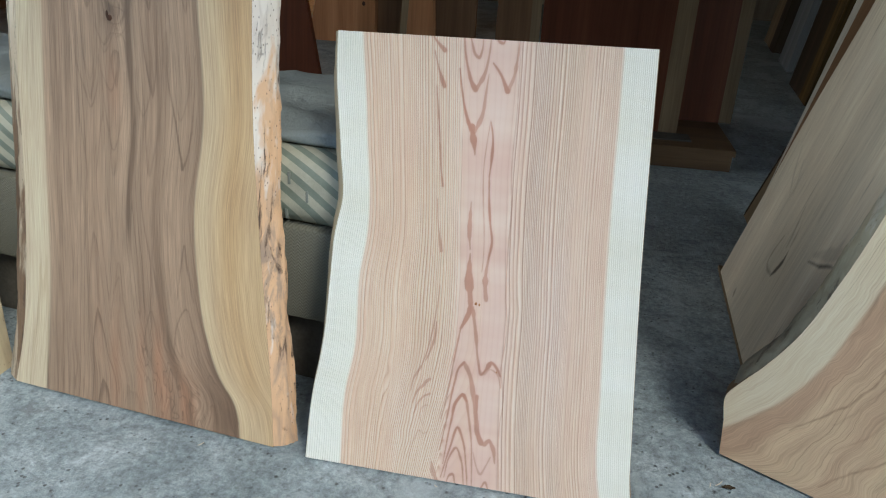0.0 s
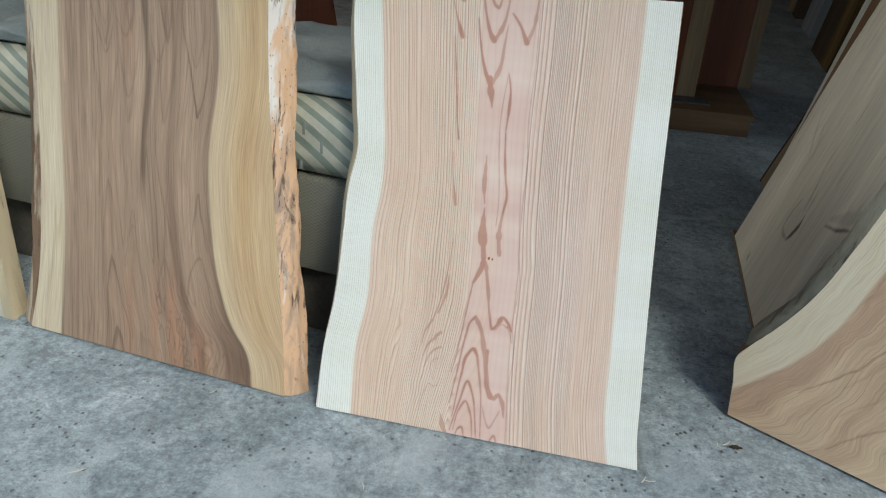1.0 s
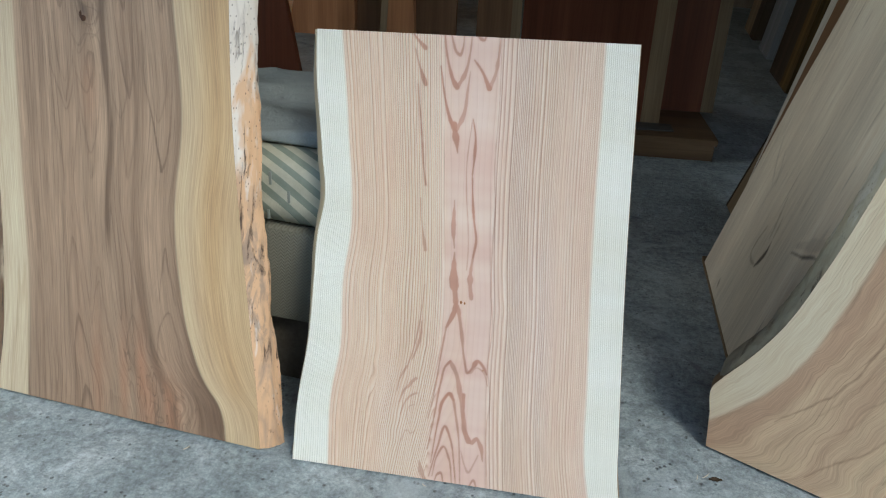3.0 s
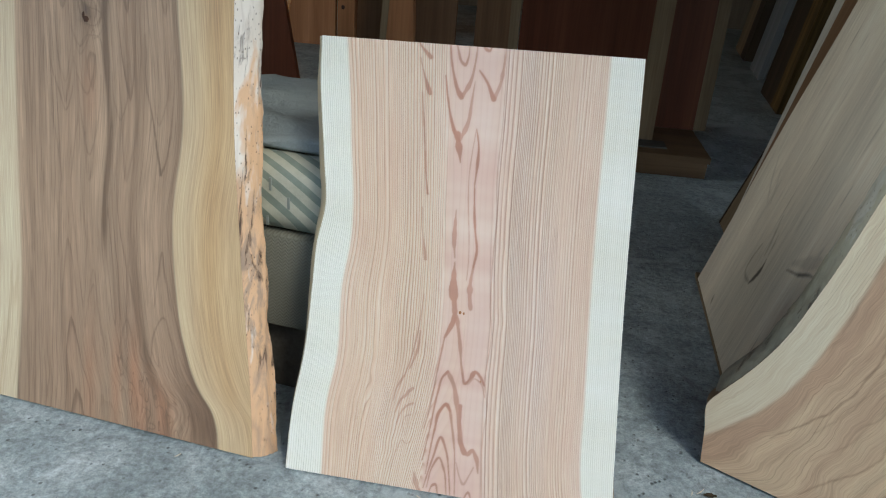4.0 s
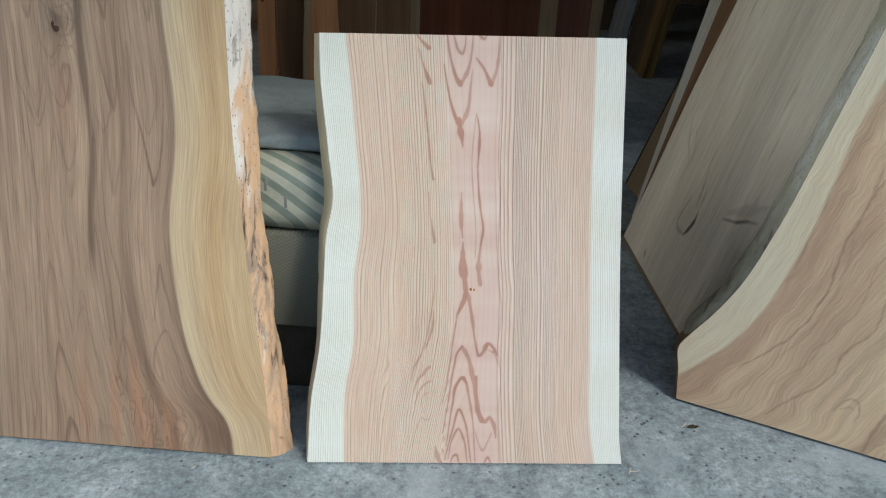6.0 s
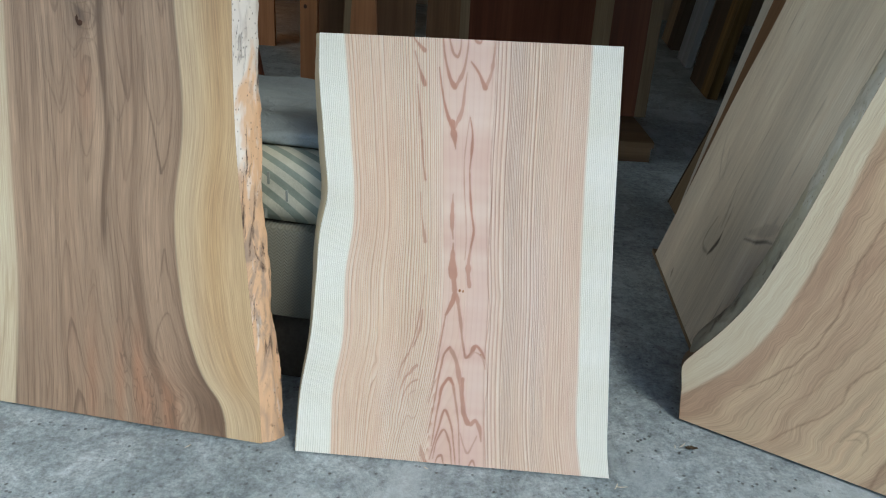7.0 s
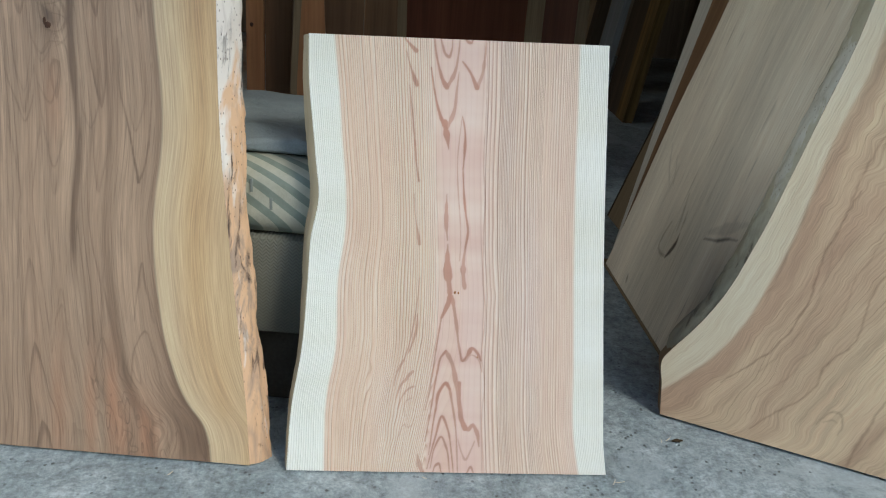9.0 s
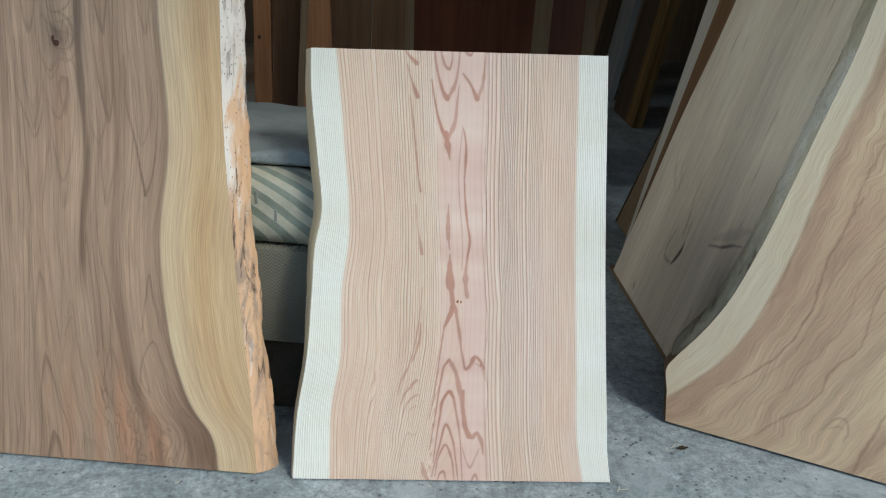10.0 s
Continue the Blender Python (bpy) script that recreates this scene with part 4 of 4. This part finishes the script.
live_edge(zelkova, curve([(0.0, -0.020), (0.025, -0.005), (0.085, 0.034), (0.155, 0.071), (0.312, 0.121), (0.497, 0.163), (0.612, 0.187), (0.763, 0.219), (0.876, 0.235), (1.755, 0.42)]), -1, 0.048, 1.73, M_MOSS, "greyed mossy live edge",
          curve([(0, 0.004), (0.05, 0.03), (0.17, 0.034), (0.4, 0.034), (0.6, 0.030), (1.73, 0.035)]), 23, nv=380, foot=0.153, power=0.8, rough=0.003)

# ---- grey slab beside it and the boards stacked behind ----
def grey_figure():
    """Checks and the split knot of the grey slab."""
    yield [(0.317, 0.300), (0.303, 0.242), (0.306, 0.211), (0.330, 0.200), (0.365, 0.203)], (0.002, 0.004, 0.003), 0.5
    yield [(0.398, 0.292), (0.402, 0.262), (0.392, 0.232), (0.376, 0.203)], (0.001, 0.010, 0.003), 1.0
    yield [(0.345, 0.40), (0.352, 0.373), (0.366, 0.330), (0.373, 0.291)], (0.002, 0.006, 0.003), 0.4
    yield [(0.385, 0.36), (0.392, 0.33), (0.395, 0.30)], (0.001, 0.004, 0.001), 0.5
    yield [(0.545, 0.335), (0.580, 0.346), (0.609, 0.355), (0.664, 0.382), (0.706, 0.395)], (0.001, 0.004, 0.001), 0.9
    yield [(0.554, 0.359), (0.590, 0.378), (0.629, 0.397), (0.714, 0.444)], (0.006, 0.016, 0.006), 0.22
    yield [(0.080, 0.490), (0.086, 0.482), (0.127, 0.431), (0.190, 0.377)], (0.001, 0.004, 0.001), 0.35
    yield [(0.150, 0.470), (0.167, 0.453), (0.217, 0.386)], (0.001, 0.003, 0.001), 0.3
    yield [(0.188, 0.054), (0.192, 0.042), (0.198, 0.030)], (0.002, 0.006, 0.002), 0.7


def grey_fields(U, V, L, R):
    ring = U / 0.011 + 2.5 * N1(U * 6, V * 1.3) + 1.2 * N2(U * 14, V * 3)
    knot = np.exp(-(((U - 0.36) / 0.06) ** 2 + ((V - 0.24) / 0.09) ** 2))
    ring = ring + 5 * knot
    tone = np.clip(0.3 + 0.45 * N3(U * 8, V * 0.5) + 0.3 * N1(U * 22, V * 0.6) + 0.35 * knot + 0.25 * np.exp(-(((U - 0.3) / 0.1) ** 2)) * step(0.35, 0.1, V), 0, 1)
    fleck = np.clip(4 * (N4(U * 90, V * 7) - 0.72), 0, 1) * step(0.25, 0.5, U + 0.4 * V)
    return {"ring": ring + 50, "sap": np.clip(0.4 * N4(U * 4, V * 0.5), 0, 1), "tone": tone, "blush": np.clip(0.3 * N1(U * 9, V * 2), 0, 1), "crisp": np.clip(0.35 + 0.4 * N2(U * 10, V * 2), 0.05, 1),
            "amber": 0.0 * U, "figure": np.maximum(strokes(U, V, grey_figure(), 0.006), 0.4 * fleck), "across": U + 0.01 * N1(U * 6, V * 1.3), "along": V}


grey = thing("grey_board", leaning((0.861, 2.585, 0.016), (-0.079, -1.0), 14.1), "wide grey-brown planed slab with a split knot, leaning in shade", "wood board", "leaning slabs")
board(grey, curve([(0, -0.026), (0.2, -0.016), (0.58, -0.008), (0.83, 0.016), (1.0, 0.024), (2.0, 0.03)]), curve([(0, 0.74), (2.0, 0.76)]), 2.0, 0.045, 240, 420, grey_fields, M_GREY, M_BROWN)


def simple_board(name, label, origin, along, lean, width, height, thick, mat, edge=None, edge_label="", group="stacked boards", taper=0.0, wave=0.006, seed=1, edge_side=1, edge_width=0.03, flare=0.0):
    """A plain board with slightly wavy sides; edge adds a lighter or rougher strip along one side."""
    ob = thing(name, leaning(origin, along, lean), label, "wood board", group)
    nv = 24
    v = np.linspace(0, height, nv)
    n = smooth_noise(seed)
    l = n(v * 2.0, 0.5) * wave + taper * v + flare * np.minimum(v, 0.6)
    r = width + n(v * 2.0, 7.5) * wave - taper * v

    def solid(part_name, a, b, front, back, m, lab=""):
        rows = np.stack([np.stack([a, v, np.full(nv, front)], -1), np.stack([b, v, np.full(nv, front)], -1),
                         np.stack([b, v, np.full(nv, back)], -1), np.stack([a, v, np.full(nv, back)], -1)], 1)
        faces = []
        for k in range(nv - 1):
            for i in range(4):
                j = (i + 1) % 4
                faces.append((4 * k + i, 4 * k + j, 4 * k + 4 + j, 4 * k + 4 + i))
        faces += [(3, 2, 1, 0), tuple(4 * (nv - 1) + i for i in range(4))]
        return mesh_object(part_name, rows.reshape(-1, 3), faces, m, ob, lab)

    if edge is None:
        solid("board", l, r, 0, -thick, mat)
    elif edge_side > 0:
        solid("board", l, r - edge_width, 0, -thick, mat)
        solid("side_strip", r - edge_width, r, 0.002, -thick - 0.002, edge, edge_label)
    else:
        solid("board", l + edge_width, r, 0, -thick, mat)
        solid("side_strip", l, l + edge_width, 0.002, -thick - 0.002, edge, edge_label)
    return ob


simple_board("pale_board", "pale grey planed board leaning behind the grey slab", (0.950, 2.78, 0.016), (-0.08, -1.0), 14.4, 0.9, 2.1, 0.035, M_PALE, seed=4, taper=-0.22)
# added dark board that gives the tapered gap its shadow
simple_board("gap_shade_board", "dark brown board standing in for the shaded gap between leaning slabs", (0.90, 2.67, 0.016), (-0.08, -1.0), 14.25, 0.8, 2.1, 0.02, M_BROWN, seed=5, taper=-0.11)
simple_board("tan_board", "tan board with dark bark side, leaning in shade", (1.045, 3.13, 0.016), (-0.06, -1.0), 17.5, 0.9, 2.1, 0.04, M_DULL, M_DEEP, "dark bark side", seed=6, edge_side=-1, edge_width=0.012)
bearer = thing("base_plank", Matrix.Translation((0.85, 2.30, 0.008)) @ pose(0, 0, 0, 0, 0, -4.5), "thin brown plank lying on the concrete under leaning boards", "plank")
part("plank", box((0.05, 0.72, 0.014), (0.012, 0, 0), 0.002), M_DULL, bearer)

# boards farther along the same wall
simple_board("bark_board", "dark board with ochre bark side, standing by the wall", (1.86, 5.62, 0), (-0.1, -1.0), 8, 0.58, 2.2, 0.06, M_DEEP, M_YELLOW, "ochre rough bark", seed=9, edge_width=0.2)
simple_board("whitish_board", "bluish white board standing by the wall", (1.99, 6.42, 0), (-0.12, -1.0), 8, 0.40, 2.2, 0.05, M_SLATE, seed=12)
simple_board("light_brown_board", "light brown board standing by the wall", (2.08, 7.26, 0), (-0.12, -1.0), 8, 0.55, 2.2, 0.07, M_DULL, M_DEEP, "dark side", seed=14, edge_width=0.2)
simple_board("teal_board", "dark teal sheet standing between boards", (1.95, 4.7, 0), (-0.2, -1.0), 6, 0.35, 2.2, 0.02, M_TEAL, seed=15)

# ---- plinth and the row of slabs behind ----
plinth = thing("plinth", Matrix.Translation((0.48, 4.09, 0)), "low dark brown wooden plinth on the floor", "plinth")
part("plinth_top", box((1.26, 0.84, 0.03), (0, 0, 0.085), 0.004), M_PLINTH, plinth)
part("plinth_front", box((1.24, 0.03, 0.07), (0, -0.40, 0.035), 0.003), M_PLINTH, plinth)
part("plinth_side", box((0.03, 0.78, 0.07), (0.60, 0.0, 0.035), 0.003), M_PLINTH, plinth)
part("plinth_back", box((1.24, 0.03, 0.07), (0, 0.40, 0.035), 0.003), M_PLINTH, plinth)
plate = thing("flat_plate", Matrix.Translation((0.84, 3.80, 0.1)), "small dull grey plate lying on the plinth", "plate")
part("plate_body", box((0.17, 0.10, 0.008), (0, 0, 0.004), 0.002), M_PLATE, plate)

simple_board("red_board", "dark red-brown slab with tan side, standing on the plinth", (0.20, 3.86, 0.1), (1, 0.0), 4, 0.675, 2.3, 0.06, M_RED, M_DULL, "tan sapwood strip", "row of slabs", seed=21, edge_width=0.085)
simple_board("dark_red_board", "dark red slab with tan side, standing on the plinth", (0.90, 4.12, 0.1), (1, 0.02), 3, 0.27, 2.3, 0.06, M_RED, M_DULL, "tan sapwood strip", "row of slabs", seed=22, edge_width=0.06)
simple_board("sapwood_board", "brown slab with a pale sapwood streak, standing in shade", (0.02, 3.55, 0), (1, 0.0), 5, 0.17, 2.3, 0.06, M_BROWN, M_DULL, "pale sapwood streak", "row of slabs", seed=23, edge_width=0.04, wave=0.02)
simple_board("tapered_board", "dark brown slab standing in shade", (-0.19, 2.87, 0), (1, 0.0), 4, 0.175, 2.0, 0.05, M_BROWN, None, "", "row of slabs", taper=0.01, seed=24)
simple_board("peeled_board", "reddish live-edge post with pale sapwood tip", (-0.25, 2.76, 0), (1, 0.0), 3, 0.10, 2.0, 0.05, M_ORANGE, M_DULL, "pale sapwood side", "row of slabs", seed=25, wave=0.02, edge_side=-1, edge_width=0.022)
simple_board("narrow_dark_board", "dark brown square post standing in shade", (-0.345, 2.85, 0), (1, 0.0), 2, 0.085, 2.0, 0.07, M_BROWN, None, "", "row of slabs", seed=26, wave=0.002)
simple_board("narrow_reddish_board", "reddish brown sawn post with a knot", (-0.405, 2.82, 0), (1, 0.0), 2, 0.055, 2.0, 0.06, M_ORANGE, None, "", "row of slabs", seed=27, wave=0.002)
simple_board("mahogany_board", "dark mahogany slab leaning behind the bundle", (-0.86, 2.74, 0), (1, 0.0), 4, 0.437, 1.9, 0.03, M_RED, None, "", "row of slabs", taper=0.19, seed=28)
simple_board("wide_brown_board", "wide brown wooden panel standing far back", (-1.48, 5.83, 0), (1, 0.0), 3, 0.38, 2.2, 0.05, M_ORANGE, None, "", "row of slabs", seed=29, flare=0.22)

post = bpy.data.objects["narrow_reddish_board"]
knot_dot(post, 0.018, 0.74, 0.006, 0.007)

# ---- the covered stack behind the slabs ----
def soft_block(parent, name, size, centre, mat, sag, seed, label="", bevel=0.05, cuts=14, crease=0.0):
    """A soft box: rounded, bulging and creased."""
    bm = box(size, centre, 0, 0)
    bmesh.ops.subdivide_edges(bm, edges=bm.edges[:], cuts=cuts, use_grid_fill=True)
    c, h = Vector(centre), Vector(size) / 2
    for q in bm.verts:
        p = q.co - c
        r = Vector([max(0, abs(p[i]) - (h[i] - bevel)) for i in range(3)])
        if r.length > 0:
            core = Vector([max(-h[i] + bevel, min(h[i] - bevel, p[i])) for i in range(3)])
            d = p - core
            p = core + d.normalized() * min(bevel, d.length)
        n = noise.fractal(Vector((p.x * 4 + seed, p.y * 4, p.z * 7)), 1.0, 2.0, 4)
        m = noise.noise(Vector((p.x * 11 + seed, p.y * 11, p.z * 20)))
        ridge = 1 - 2 * abs(noise.noise(Vector((p.x * 7 + p.y * 5 + seed, p.y * 3 - p.x * 2, p.z * 3))))
        p += p.normalized() * (n * sag + m * sag * 0.4)
        p.z += ridge * crease if p.z > 0 else 0
        q.co = c + p
    return part(name, bm, mat, parent, label)


STACK = Matrix.Translation((-0.25, 1.70, 0)) @ pose(0, 0, 0, 0, 0, -9.4)
stand = thing("covered_stand", STACK @ Matrix.Translation((-0.52, 0.26, 0)), "low stand covered with grey-green herringbone cloth", "stand")
part("cloth_cover", box((1.44, 0.50, 0.225), (0, 0, 0.3275), 0.012, 0.0), M_HERRING, stand)
# dark block fills the shaded space below the cloth
part("shade_block", box((1.36, 0.42, 0.216), (0, 0.03, 0.108), 0.01), M_SHADE, stand)
bundle = thing("wrapped_bundle", STACK @ Matrix.Translation((-0.53, 0.265, 0.438)), "bundle wrapped in striped cream and green paper, lying on the stand", "bundle")
wrap = soft_block(bundle, "wrapping", (1.42, 0.52, 0.162), (0, 0, 0.083), M_PAPER, 0.008, 3, bevel=0.06, cuts=36, crease=0.004)
for x, z, tall in ((0.495, 0.118, 0.028), (0.535, 0.082, 0.026), (0.485, 0.035, 0.022), (-0.19, 0.09, 0.026)):
    skin = min(q.co.y for q in wrap.data.vertices if abs(q.co.x - x) < 0.035 and abs(q.co.z - z) < 0.012)
    part("print_mark", box((0.006, 0.004, tall), (x, skin + 0.0012, z), 0.0008), M_INK, bundle, "grey printed mark")
quilt = thing("folded_quilt", STACK @ Matrix.Translation((-0.53, 0.30, 0.594)), "grey-blue quilt spread over the wrapped bundle", "quilt")
soft_block(quilt, "upper_fold", (1.44, 0.48, 0.026), (0, 0, 0.028), M_CLOTH, 0.014, 9, bevel=0.012, cuts=70, crease=0.010)
# dark layer put in for the shadow line between quilt and bundle
soft_block(quilt, "shade_strip", (1.40, 0.42, 0.016), (0, 0.02, 0.008), M_SHADE, 0.002, 19, "dark strip standing in for the shadow line below the quilt", bevel=0.007, cuts=12)

# the slab whose corner shows beside the brown one
simple_board("cream_board", "pale cream slab corner standing beside the brown slab", (-1.435, 1.72, 0), (0.667, -0.110), 10, 0.44, 1.3, 0.045, M_PALE, M_SAPEDGE, "pale rounded live edge", "leaning slabs", seed=33, edge_width=0.03, taper=0.18)

# ---- litter on the floor ----
leaf = thing("dry_leaf", Matrix.Translation((0.694, 1.582, 0.0)), "small crumpled dark dry leaf on the concrete", "leaf")
bm = bmesh.new()
bmesh.ops.create_grid(bm, x_segments=8, y_segments=6, size=1)
for q in bm.verts:
    w = 1 - abs(q.co.x) ** 1.5
    q.co = Vector((q.co.x * 0.014, q.co.y * 0.007 * max(0.15, w), 0.004 + 0.003 * noise.noise(q.co * 3) + 0.003 * q.co.y * q.co.y))
bmesh.ops.solidify(bm, geom=bm.faces[:], thickness=0.0006)
part("blade", bm, M_LEAF, leaf)


def shaving(x, y, turn, size, curl):
    """A thin curled sliver of planed wood."""
    ob = thing("wood_shaving", Matrix.Translation((x, y, 0.0005)) @ pose(0, 0, 0, 0, 0, turn), "thin pale curled wood shaving on the concrete", "shaving", "shavings on the floor")
    bm = bmesh.new()
    rows = []
    for k in range(13):
        a = k / 12
        ang = a * curl
        px, pz = size * (a - 0.5 * 0), 0.001 + 0.25 * size * (1 - math.cos(ang)) * 0.5
        wide = 0.0012 * (1 - 0.6 * abs(2 * a - 1))
        bend = 0.3 * size * a * a
        rows.append([bm.verts.new((px, bend - wide, pz)), bm.verts.new((px, bend + wide, pz + 0.0004)), bm.verts.new((px, bend + wide, pz - 0.0004)), bm.verts.new((px, bend - wide, pz - 0.0006))])
    for r0, r1 in zip(rows, rows[1:]):
        for i in range(4):
            bm.faces.new((r0[i], r0[(i + 1) % 4], r1[(i + 1) % 4], r1[i]))
    bm.faces.new(rows[0][::-1])
    bm.faces.new(rows[-1])
    part("sliver", bm, M_STRAW, ob)


for values in ((0.668, 1.588, 20, 0.020, 2.0), (0.655, 1.580, 60, 0.014, 1.0), (0.492, 1.447, -30, 0.022, 2.4), (0.487, 1.438, 40, 0.016, 3.0),
               (-0.045, 1.300, 100, 0.018, 1.6), (-0.60, 1.22, 15, 0.030, 0.6), (0.08, 1.478, -60, 0.012, 2.0), (-0.44, 1.50, 30, 0.014, 1.4)):
    shaving(*values)
